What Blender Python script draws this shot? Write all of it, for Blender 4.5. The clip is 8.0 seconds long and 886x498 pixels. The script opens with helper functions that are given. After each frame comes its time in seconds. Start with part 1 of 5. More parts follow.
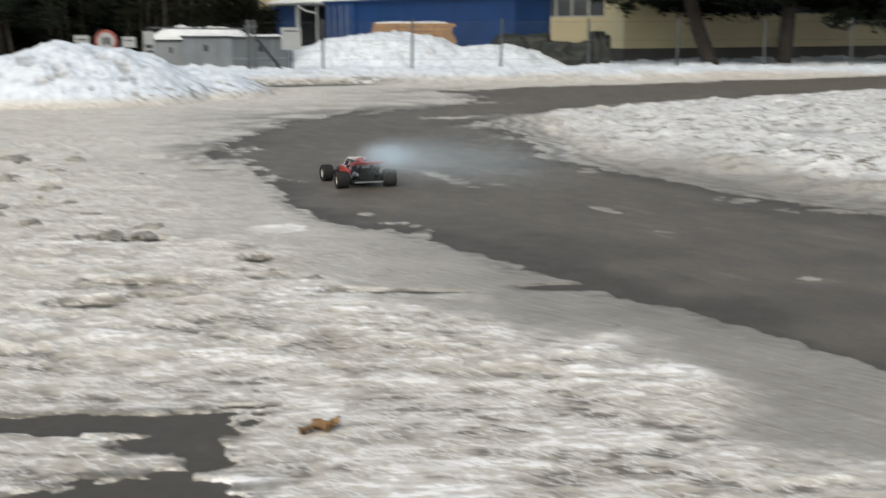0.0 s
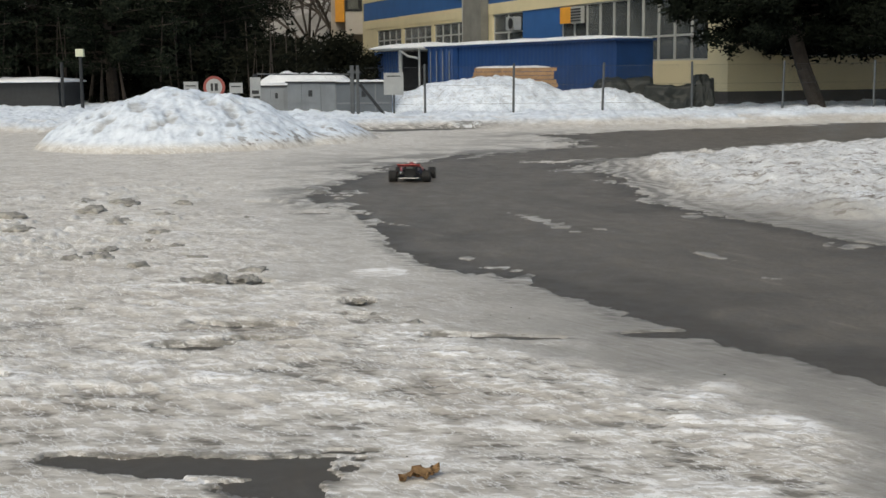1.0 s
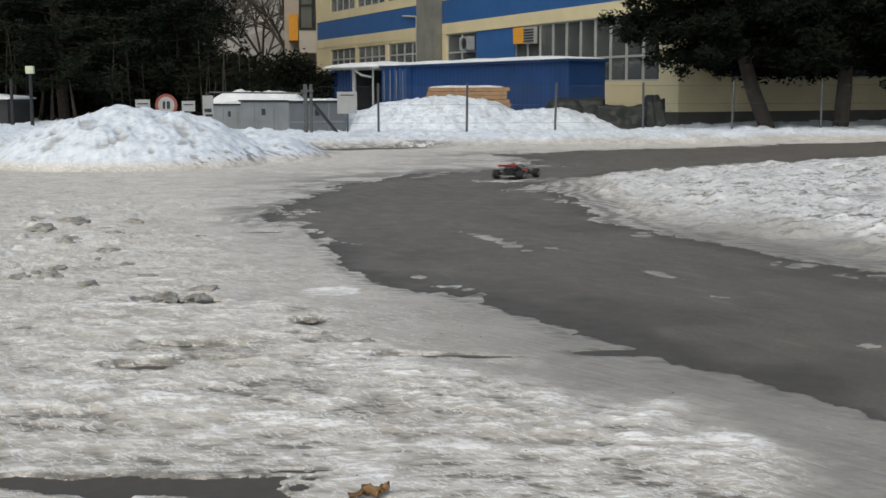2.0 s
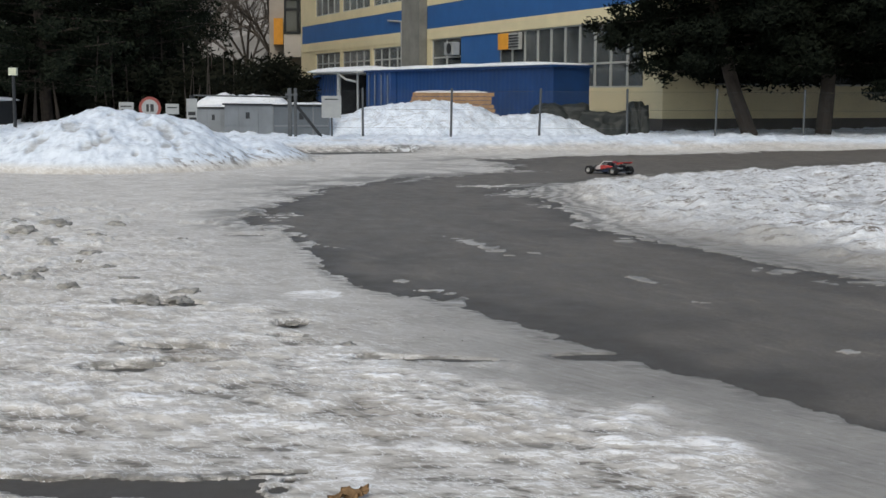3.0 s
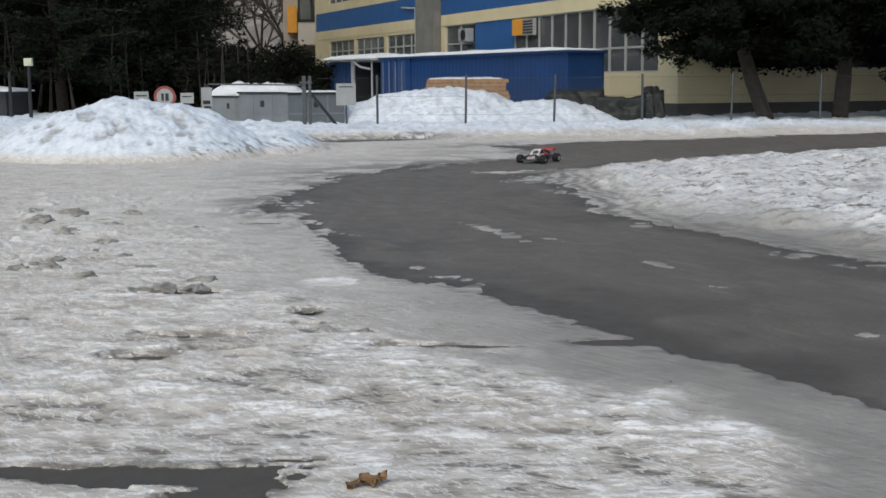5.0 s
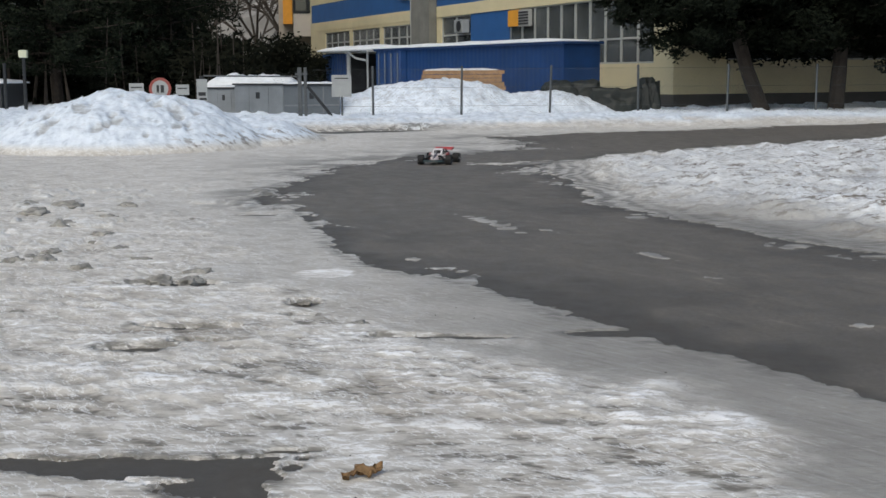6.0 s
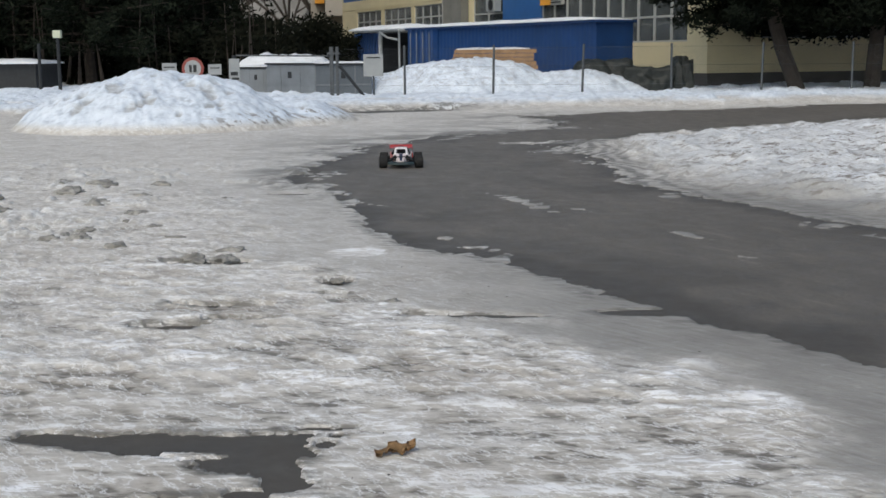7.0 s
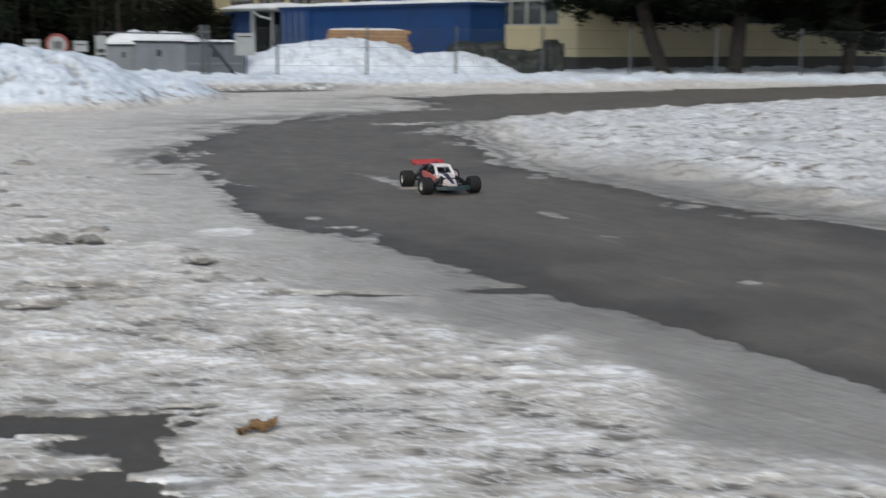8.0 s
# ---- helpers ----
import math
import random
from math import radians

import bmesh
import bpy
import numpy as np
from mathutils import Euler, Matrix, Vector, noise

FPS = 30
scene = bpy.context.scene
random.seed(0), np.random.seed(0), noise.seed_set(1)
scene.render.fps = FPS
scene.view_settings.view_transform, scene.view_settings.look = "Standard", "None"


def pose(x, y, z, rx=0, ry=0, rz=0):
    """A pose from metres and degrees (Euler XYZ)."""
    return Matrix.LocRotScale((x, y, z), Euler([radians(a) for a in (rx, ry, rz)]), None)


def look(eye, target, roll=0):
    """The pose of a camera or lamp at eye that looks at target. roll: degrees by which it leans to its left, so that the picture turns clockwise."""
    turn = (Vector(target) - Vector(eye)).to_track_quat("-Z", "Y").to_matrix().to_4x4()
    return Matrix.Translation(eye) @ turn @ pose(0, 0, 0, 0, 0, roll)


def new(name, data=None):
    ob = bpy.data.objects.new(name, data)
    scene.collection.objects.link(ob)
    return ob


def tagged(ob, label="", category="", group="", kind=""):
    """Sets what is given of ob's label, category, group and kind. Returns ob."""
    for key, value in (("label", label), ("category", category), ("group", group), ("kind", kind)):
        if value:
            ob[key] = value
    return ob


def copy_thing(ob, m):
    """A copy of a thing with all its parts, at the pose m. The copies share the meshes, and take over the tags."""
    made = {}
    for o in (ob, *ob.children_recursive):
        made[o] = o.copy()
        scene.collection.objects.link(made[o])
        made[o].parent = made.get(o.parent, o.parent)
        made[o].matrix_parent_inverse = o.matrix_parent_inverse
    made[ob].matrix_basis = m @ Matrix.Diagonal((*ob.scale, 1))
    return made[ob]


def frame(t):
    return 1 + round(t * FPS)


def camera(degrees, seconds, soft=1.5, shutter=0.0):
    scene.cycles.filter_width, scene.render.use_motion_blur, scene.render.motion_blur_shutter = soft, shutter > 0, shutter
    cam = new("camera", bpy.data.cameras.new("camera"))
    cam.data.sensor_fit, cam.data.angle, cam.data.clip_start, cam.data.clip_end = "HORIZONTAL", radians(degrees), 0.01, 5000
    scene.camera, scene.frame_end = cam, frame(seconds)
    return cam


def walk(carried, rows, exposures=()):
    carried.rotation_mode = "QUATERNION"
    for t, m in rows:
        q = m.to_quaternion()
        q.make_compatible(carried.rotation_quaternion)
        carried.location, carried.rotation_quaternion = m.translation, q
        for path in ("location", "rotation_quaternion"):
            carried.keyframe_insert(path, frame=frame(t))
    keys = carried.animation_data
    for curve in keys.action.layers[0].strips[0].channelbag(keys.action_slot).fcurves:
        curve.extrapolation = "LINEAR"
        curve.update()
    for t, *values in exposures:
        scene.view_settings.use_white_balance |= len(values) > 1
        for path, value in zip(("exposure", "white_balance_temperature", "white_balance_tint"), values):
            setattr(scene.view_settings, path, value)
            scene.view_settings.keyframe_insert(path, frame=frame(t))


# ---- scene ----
# ---- camera ----
cam = camera(40.0, 8.0, soft=1.5, shutter=0.5)
walk(cam, [
    (0.0, pose(-0.018, -0.007, 1.401, 79.666, 0.147, -1.605)),
    (0.2, pose(-0.028, -0.001, 1.404, 80.458, 0.443, 0.437)),
    (0.5, pose(-0.020, 0.015, 1.408, 81.401, 0.194, 1.272)),
    (0.7, pose(-0.012, 0.012, 1.412, 81.446, 0.388, 1.554)),
    (1.0, pose(-0.024, 0.026, 1.405, 81.730, 0.548, 3.100)),
    (1.2, pose(-0.018, 0.014, 1.405, 81.907, 0.384, 2.364)),
    (1.5, pose(-0.011, 0.021, 1.404, 82.407, 0.073, 1.702)),
    (1.7, pose(-0.012, 0.004, 1.408, 82.499, 0.109, 1.367)),
    (2.8, pose(0.001, 0.003, 1.402, 82.908, 0.028, 0.257)),
    (3.0, pose(0.001, 0.002, 1.400, 82.848, -0.219, 0.244)),
    (3.5, pose(0.000, 0.000, 1.400, 82.568, -0.000, 0.000)),
    (4.0, pose(0.006, 0.002, 1.399, 82.604, -0.107, 0.077)),
    (4.5, pose(0.001, 0.004, 1.398, 82.584, 0.090, 0.347)),
    (5.0, pose(-0.002, 0.011, 1.394, 82.238, 0.306, 0.913)),
    (5.2, pose(0.001, 0.001, 1.396, 81.956, 0.309, 0.843)),
    (6.3, pose(0.002, 0.004, 1.395, 81.735, 0.382, 0.713)),
    (6.5, pose(-0.005, 0.005, 1.394, 81.568, 0.521, 1.713)),
    (7.0, pose(-0.005, 0.011, 1.387, 80.897, 0.526, 2.188)),
    (7.2, pose(0.002, -0.006, 1.395, 80.638, 0.520, 2.472)),
    (7.5, pose(0.008, 0.006, 1.386, 80.529, 0.308, 1.550)),
    (7.7, pose(0.026, -0.013, 1.384, 80.459, 0.181, -0.510)),
    (7.9, pose(0.034, -0.003, 1.378, 80.183, -0.125, -2.363)),
    (8.0, pose(0.045, -0.035, 1.382, 80.024, -0.355, -3.605)),
], exposures=[(0.0, 0.39, 7550, 4), (0.4, 0.22, 7500, 4), (1.7, 0.18, 7350, 4), (2.8, 0.17, 6900, 5), (8.0, 0.15, 6850, 5)])

# ---- overcast daylight ----
SUN_ELEV, SUN_ROT = radians(48), radians(200)
world = bpy.data.worlds.new("overcast_sky")
scene.world = world
world.use_nodes = True
wn = world.node_tree.nodes
sky = wn.new("ShaderNodeTexSky")
sky.sky_type, sky.sun_disc = "NISHITA", False
sky.sun_elevation, sky.sun_rotation = SUN_ELEV, SUN_ROT
sky.air_density, sky.dust_density, sky.ozone_density = 1.0, 2.5, 1.0
world.node_tree.links.new(sky.outputs[0], wn["Background"].inputs[0])
wn["Background"].inputs[1].default_value = 0.12
sun_data = bpy.data.lights.new("sun", "SUN")
sun_data.energy, sun_data.angle, sun_data.color = 1.0, radians(40), (1.0, 0.96, 0.9)
sun = new("sun", sun_data)
sun.matrix_world = look((0, 0, 40), (-12 * math.sin(SUN_ROT), -12 * math.cos(SUN_ROT), 40 - 12 * math.tan(SUN_ELEV)))


# ---- materials ----
def shader(name):
    m = bpy.data.materials.new(name)
    m.use_nodes = True
    return m, m.node_tree.nodes, m.node_tree.links, m.node_tree.nodes["Principled BSDF"]


def noise_node(n, l, scale, detail=5.0, rough=0.6, stretch=None, coord="Object"):
    tc = n.new("ShaderNodeTexCoord")
    tx = n.new("ShaderNodeTexNoise")
    tx.inputs["Scale"].default_value, tx.inputs["Detail"].default_value = scale, detail
    tx.inputs["Roughness"].default_value = rough
    src = tc.outputs[coord]
    if stretch:
        mp = n.new("ShaderNodeMapping")
        mp.inputs["Scale"].default_value = stretch
        l.new(src, mp.inputs["Vector"])
        src = mp.outputs[0]
    l.new(src, tx.inputs["Vector"])
    return tx.outputs["Fac"]


def ramp(n, l, fac, stops):
    r = n.new("ShaderNodeValToRGB")
    while len(r.color_ramp.elements) < len(stops):
        r.color_ramp.elements.new(0.5)
    for e, (p, c) in zip(r.color_ramp.elements, stops):
        e.position, e.color = p, (*c, 1) if len(c) == 3 else c
    l.new(fac, r.inputs[0])
    return r.outputs[0]


def mixed(n, l, fac, a, b, blend="MIX"):
    m = n.new("ShaderNodeMix")
    m.data_type, m.blend_type = "RGBA", blend
    for sock, v in ((m.inputs[0], fac), (m.inputs[6], a), (m.inputs[7], b)):
        if isinstance(v, bpy.types.NodeSocket):
            l.new(v, sock)
        else:
            sock.default_value = v if isinstance(v, (int, float)) else (*v, 1)
    return m.outputs[2]


def bump(n, l, b, fac, strength, dist):
    bp = n.new("ShaderNodeBump")
    bp.inputs["Strength"].default_value, bp.inputs["Distance"].default_value = strength, dist
    l.new(fac, bp.inputs["Height"])
    l.new(bp.outputs[0], b.inputs["Normal"])


def worn(name, colour, dark=0.7, scale=3.0, rough=0.7, metal=0.0, relief=0.2, dist=0.01, fine=40.0):
    """A surface of one colour with stains at one scale and grain at another."""
    m, n, l, b = shader(name)
    big = noise_node(n, l, scale, 6)
    small = noise_node(n, l, fine, 3)
    c = ramp(n, l, big, [(0.3, tuple(v * dark for v in colour)), (0.65, colour)])
    c = mixed(n, l, 0.25, c, ramp(n, l, small, [(0.35, (0.55, 0.55, 0.55)), (0.65, (1, 1, 1))]), "MULTIPLY")
    l.new(c, b.inputs["Base Color"])
    b.inputs["Roughness"].default_value, b.inputs["Metallic"].default_value = rough, metal
    if relief:
        bump(n, l, b, small, relief, dist)
    return m


def snow_material():
    """Old snow: clean and bluish white where heaped, trodden grey-beige ice where driven on; the mesh's soil layers say which."""
    m, n, l, b = shader("old_snow")
    at = n.new("ShaderNodeAttribute")
    at.attribute_name = "soil"
    sep = n.new("ShaderNodeSeparateColor")
    l.new(at.outputs["Color"], sep.inputs[0])
    patch = noise_node(n, l, 1.1, 6, 0.62)
    crust = noise_node(n, l, 26.0, 7, 0.64, (0.36, 1.1, 1))
    streak = noise_node(n, l, 10.0, 7, 0.66, (0.38, 1.5, 1))
    grain = noise_node(n, l, 70.0, 4, 0.7)
    clean = ramp(n, l, noise_node(n, l, 5.0, 7, 0.62), [(0.30, (0.46, 0.53, 0.62)), (0.42, (0.65, 0.72, 0.81)), (0.55, (0.77, 0.84, 0.93))])
    # hollows dark, crests white: relief shade painted by height, along with gathered dirt
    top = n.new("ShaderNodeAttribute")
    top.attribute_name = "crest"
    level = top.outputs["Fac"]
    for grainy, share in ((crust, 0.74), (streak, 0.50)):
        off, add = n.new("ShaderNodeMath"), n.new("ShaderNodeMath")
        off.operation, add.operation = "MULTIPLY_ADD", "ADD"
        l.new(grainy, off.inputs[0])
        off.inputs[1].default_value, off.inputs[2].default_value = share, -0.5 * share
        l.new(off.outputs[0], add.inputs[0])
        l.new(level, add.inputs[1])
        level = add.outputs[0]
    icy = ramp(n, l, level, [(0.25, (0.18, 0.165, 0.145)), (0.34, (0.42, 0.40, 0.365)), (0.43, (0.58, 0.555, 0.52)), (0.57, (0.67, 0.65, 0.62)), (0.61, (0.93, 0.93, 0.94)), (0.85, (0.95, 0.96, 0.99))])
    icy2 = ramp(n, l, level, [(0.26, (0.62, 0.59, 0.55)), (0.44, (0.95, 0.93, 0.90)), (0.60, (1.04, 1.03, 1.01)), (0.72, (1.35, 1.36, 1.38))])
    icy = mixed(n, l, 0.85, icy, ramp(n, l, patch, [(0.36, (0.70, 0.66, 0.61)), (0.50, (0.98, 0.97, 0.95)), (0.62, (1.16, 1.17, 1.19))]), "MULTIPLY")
    # smooth trodden plates between the broken crust, and nearly everywhere on the driven far side
    xyz, far, sum_ = n.new("ShaderNodeSeparateXYZ"), n.new("ShaderNodeMapRange"), n.new("ShaderNodeMath")
    tco = n.new("ShaderNodeTexCoord")
    l.new(tco.outputs["Object"], xyz.inputs[0])
    l.new(xyz.outputs["Y"], far.inputs["Value"])
    for sock, v in (("From Min", 5.0), ("From Max", 13.0), ("To Min", -0.05), ("To Max", 0.15)):
        far.inputs[sock].default_value = v
    sum_.operation = "ADD"
    l.new(noise_node(n, l, 1.5, 6, 0.68, (0.8, 1.1, 1)), sum_.inputs[0])
    l.new(far.outputs[0], sum_.inputs[1])
    # the path's middle is more broken up than its outer side
    side, sum2 = n.new("ShaderNodeMapRange"), n.new("ShaderNodeMath")
    l.new(xyz.outputs["X"], side.inputs["Value"])
    for sock, v in (("From Min", -1.6), ("From Max", 0.1), ("To Min", 0.07), ("To Max", -0.05)):
        side.inputs[sock].default_value = v
    sum2.operation = "ADD"
    l.new(sum_.outputs[0], sum2.inputs[0])
    l.new(side.outputs[0], sum2.inputs[1])
    plates = ramp(n, l, sum2.outputs[0], [(0.45, (0.0, 0.0, 0.0)), (0.60, (0.78, 0.78, 0.78))])
    plate_c = ramp(n, l, noise_node(n, l, 2.6, 8, 0.7), [(0.3, (0.46, 0.43, 0.39)), (0.5, (0.60, 0.575, 0.535)), (0.7, (0.73, 0.71, 0.68))])
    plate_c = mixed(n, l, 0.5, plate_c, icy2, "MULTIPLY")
    even, most = n.new("ShaderNodeAttribute"), n.new("ShaderNodeMath")
    even.attribute_name, most.operation = "smooth", "MAXIMUM"
    l.new(plates, most.inputs[0])
    l.new(even.outputs["Fac"], most.inputs[1])
    plates = most.outputs[0]
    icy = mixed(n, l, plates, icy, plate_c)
    # thin pale frozen ridges and hair-fine dark creases, relief drawn in colour, running aslant
    tc2, lean = n.new("ShaderNodeTexCoord"), n.new("ShaderNodeMapping")
    lean.inputs["Rotation"].default_value = (0, 0, radians(44))
    l.new(tc2.outputs["Object"], lean.inputs[0])
    creases = []
    for scale, across, rough in ((6.5, 1.6, 0.66), (5.0, 1.9, 0.62)):
        sq, nz = n.new("ShaderNodeMapping"), n.new("ShaderNodeTexNoise")
        sq.inputs["Scale"].default_value = (0.6, across, 1)
        sq.inputs["Location"].default_value = (scale, across, 0)
        nz.inputs["Scale"].default_value, nz.inputs["Detail"].default_value, nz.inputs["Roughness"].default_value = scale, 6.0, rough
        l.new(lean.outputs[0], sq.inputs[0])
        l.new(sq.outputs[0], nz.inputs["Vector"])
        creases.append(nz.outputs["Fac"])
    ridge = ramp(n, l, creases[0], [(0.480, (0, 0, 0)), (0.500, (0.85, 0.85, 0.85)), (0.525, (0, 0, 0))])
    crease = ramp(n, l, creases[1], [(0.435, (0, 0, 0)), (0.447, (0.55, 0.55, 0.55)), (0.460, (0, 0, 0))])
    icy = mixed(n, l, ridge, icy, (0.92, 0.925, 0.93))
    icy = mixed(n, l, crease, icy, (0.26, 0.245, 0.225))
    c = mixed(n, l, sep.outputs[0], clean, icy)
    slick_and_shade = ramp(n, l, patch, [(0.3, (0.225, 0.215, 0.20)), (0.7, (0.345, 0.335, 0.315))])
    tc, turn = n.new("ShaderNodeTexCoord"), n.new("ShaderNodeMapping")
    turn.inputs["Rotation"].default_value = (0, 0, radians(50))
    squeeze, rut = n.new("ShaderNodeMapping"), n.new("ShaderNodeTexNoise")
    squeeze.inputs["Scale"].default_value = (0.28, 3.4, 1)
    rut.inputs["Scale"].default_value, rut.inputs["Detail"].default_value, rut.inputs["Roughness"].default_value = 9.0, 9.0, 0.72
    l.new(tc.outputs["Object"], turn.inputs[0])
    l.new(turn.outputs[0], squeeze.inputs[0])
    l.new(squeeze.outputs[0], rut.inputs["Vector"])
    ruts = ramp(n, l, rut.outputs["Fac"], [(0.34, (0.62, 0.61, 0.59)), (0.45, (0.95, 0.94, 0.93)), (0.58, (1.06, 1.06, 1.06)), (0.68, (1.6, 1.62, 1.66))])
    slick_and_shade = mixed(n, l, 0.75, slick_and_shade, ruts, "MULTIPLY")
    fleck = ramp(n, l, noise_node(n, l, 17.0, 6, 0.66, (0.8, 1.1, 1)), [(0.32, (0.55, 0.53, 0.50)), (0.40, (0.95, 0.94, 0.92)), (0.60, (1.02, 1.01, 0.99)), (0.67, (1.55, 1.56, 1.58))])
    slick_and_shade = mixed(n, l, 0.5, slick_and_shade, fleck, "MULTIPLY")
    c = mixed(n, l, sep.outputs[1], c, slick_and_shade)
    mud_and_shade = ramp(n, l, noise_node(n, l, 5.5, 9, 0.76, (0.6, 1.2, 1)), [(0.515, (0, 0, 0)), (0.575, (1, 1, 1))])
    mm = n.new("ShaderNodeMath")
    mm.operation = "MULTIPLY"
    l.new(mud_and_shade, mm.inputs[0])
    l.new(sep.outputs[2], mm.inputs[1])
    c = mixed(n, l, mm.outputs[0], c, (0.17, 0.145, 0.12))
    gaps = ramp(n, l, streak, [(0.46, (1, 1, 1)), (0.56, (0, 0, 0))])
    tm = n.new("ShaderNodeMath")
    tm.operation = "MULTIPLY"
    l.new(gaps, tm.inputs[0])
    l.new(at.outputs["Alpha"], tm.inputs[1])
    c = mixed(n, l, tm.outputs[0], c, (0.125, 0.120, 0.108))
    specks = ramp(n, l, grain, [(0.27, (0.5, 0.47, 0.43)), (0.38, (1, 1, 1))])
    c = mixed(n, l, 0.8, c, specks, "MULTIPLY")
    l.new(c, b.inputs["Base Color"])
    b.inputs["Roughness"].default_value = 0.6
    bump(n, l, b, crust, 0.55, 0.012)
    return m


def asphalt_material():
    m, n, l, b = shader("damp_asphalt")
    stone = noise_node(n, l, 160.0, 3, 0.8)
    big = noise_node(n, l, 0.5, 5, 0.6)
    mid = noise_node(n, l, 4.0, 5, 0.65)
    c = ramp(n, l, big, [(0.3, (0.134, 0.119, 0.101)), (0.7, (0.160, 0.143, 0.122))])
    c = mixed(n, l, 0.6, c, ramp(n, l, mid, [(0.3, (0.80, 0.80, 0.80)), (0.7, (1.08, 1.08, 1.08))]), "MULTIPLY")
    c = mixed(n, l, 0.7, c, ramp(n, l, stone, [(0.3, (0.6, 0.6, 0.6)), (0.7, (1.25, 1.25, 1.25))]), "MULTIPLY")
    lane = noise_node(n, l, 2.0, 6, 0.7, (1.6, 0.35, 1))
    c = mixed(n, l, 0.5, c, ramp(n, l, lane, [(0.35, (0.78, 0.78, 0.78)), (0.62, (1.14, 1.14, 1.14)), (0.70, (1.5, 1.5, 1.5))]), "MULTIPLY")
    # pale dried slush drawn out along the bend
    tcr, turn, drawn, film = n.new("ShaderNodeTexCoord"), n.new("ShaderNodeMapping"), n.new("ShaderNodeMapping"), n.new("ShaderNodeTexNoise")
    turn.inputs["Rotation"].default_value, drawn.inputs["Scale"].default_value = (0, 0, radians(62)), (0.35, 2.2, 1)
    film.inputs["Scale"].default_value, film.inputs["Detail"].default_value, film.inputs["Roughness"].default_value = 3.2, 9.0, 0.72
    l.new(tcr.outputs["Object"], turn.inputs[0])
    l.new(turn.outputs[0], drawn.inputs[0])
    l.new(drawn.outputs[0], film.inputs["Vector"])
    c = mixed(n, l, 0.8, c, ramp(n, l, film.outputs["Fac"], [(0.30, (0.70, 0.70, 0.69)), (0.45, (0.96, 0.96, 0.96)), (0.58, (1.04, 1.04, 1.04)), (0.66, (1.5, 1.49, 1.46)), (0.72, (2.3, 2.3, 2.3))]), "MULTIPLY")
    pebble = noise_node(n, l, 34.0, 6, 0.78)
    c = mixed(n, l, 0.85, c, ramp(n, l, pebble, [(0.34, (0.62, 0.61, 0.60)), (0.47, (0.97, 0.97, 0.97)), (0.56, (1.08, 1.08, 1.08)), (0.66, (1.75, 1.74, 1.72))]), "MULTIPLY")
    # wetness, and the darkening painted on the road close to the camera
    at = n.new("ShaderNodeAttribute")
    at.attribute_name = "wet_and_near_dark"
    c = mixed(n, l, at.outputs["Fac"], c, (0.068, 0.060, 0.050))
    l.new(c, b.inputs["Base Color"])
    l.new(ramp(n, l, mid, [(0.3, (0.50, 0.50, 0.50)), (0.7, (0.74, 0.74, 0.74))]), b.inputs["Roughness"])
    bump(n, l, b, stone, 0.5, 0.004)
    return m


def needles_material(name, a, c2):
    m, n, l, b = shader(name)
    geo = n.new("ShaderNodeNewGeometry")
    l.new(ramp(n, l, geo.outputs["Random Per Island"], [(0.0, a), (1.0, c2)]), b.inputs["Base Color"])
    b.inputs["Roughness"].default_value = 0.9
    b.inputs["Specular IOR Level"].default_value = 0.06
    return m


def glass_material():
    """Old window glass: mostly clear, with a grey film painted for the reflected sky."""
    m, n, l, b = shader("window_glass")
    l.new(ramp(n, l, noise_node(n, l, 1.2, 6), [(0.3, (0.16, 0.18, 0.19)), (0.7, (0.30, 0.33, 0.34))]), b.inputs["Base Color"])
    l.new(ramp(n, l, noise_node(n, l, 0.9, 5), [(0.3, (0.55, 0.55, 0.55)), (0.7, (0.85, 0.85, 0.85))]), b.inputs["Transmission Weight"])
    b.inputs["Roughness"].default_value, b.inputs["IOR"].default_value = 0.08, 1.5
    return m


def plain(name, colour, rough=0.5, metal=0.0):
    m, n, l, b = shader(name)
    f = noise_node(n, l, 25.0, 4)
    l.new(ramp(n, l, f, [(0.3, tuple(v * 0.8 for v in colour)), (0.7, colour)]), b.inputs["Base Color"])
    b.inputs["Roughness"].default_value, b.inputs["Metallic"].default_value = rough, metal
    return m


def smoke_material():
    """Lit droplets of exhaust haze, half clear."""
    m, n, l, b = shader("exhaust_smoke")
    b.inputs["Base Color"].default_value = (0.58, 0.69, 0.80, 1)
    b.inputs["Roughness"].default_value, b.inputs["Alpha"].default_value = 1.0, 0.5
    b.inputs["Specular IOR Level"].default_value = 0.0
    return m


SNOW, ASPHALT, GLASS = snow_material(), asphalt_material(), glass_material()
CREAM = worn("cream_render", (0.70, 0.62, 0.40), 0.85, 0.6, 0.85, fine=30)
BLUE_PANEL = worn("blue_facade_panel", (0.028, 0.12, 0.34), 0.8, 1.0, 0.5)
BLUE_METAL = worn("blue_painted_sheet", (0.008, 0.050, 0.175), 0.7, 1.2, 0.5)
CONCRETE = worn("grey_concrete", (0.22, 0.22, 0.20), 0.7, 1.5, 0.9)
PLINTH = worn("dark_plinth", (0.07, 0.065, 0.06), 0.7, 1.5, 0.9)
GREY_METAL = worn("grey_galvanised_sheet", (0.22, 0.24, 0.26), 0.75, 1.5, 0.55, 0.2)
DARK_METAL = worn("dark_grey_steel", (0.036, 0.039, 0.043), 0.7, 6.0, 0.5, 0.4)
FENCE_STEEL = worn("weathered_fence_steel", (0.10, 0.11, 0.12), 0.7, 6.0, 0.6, 0.3)
FRAME = worn("grey_window_frame", (0.42, 0.43, 0.42), 0.8, 4.0, 0.6)
ROOM = worn("dim_room_wall", (0.30, 0.30, 0.28), 0.7, 0.8, 0.9)
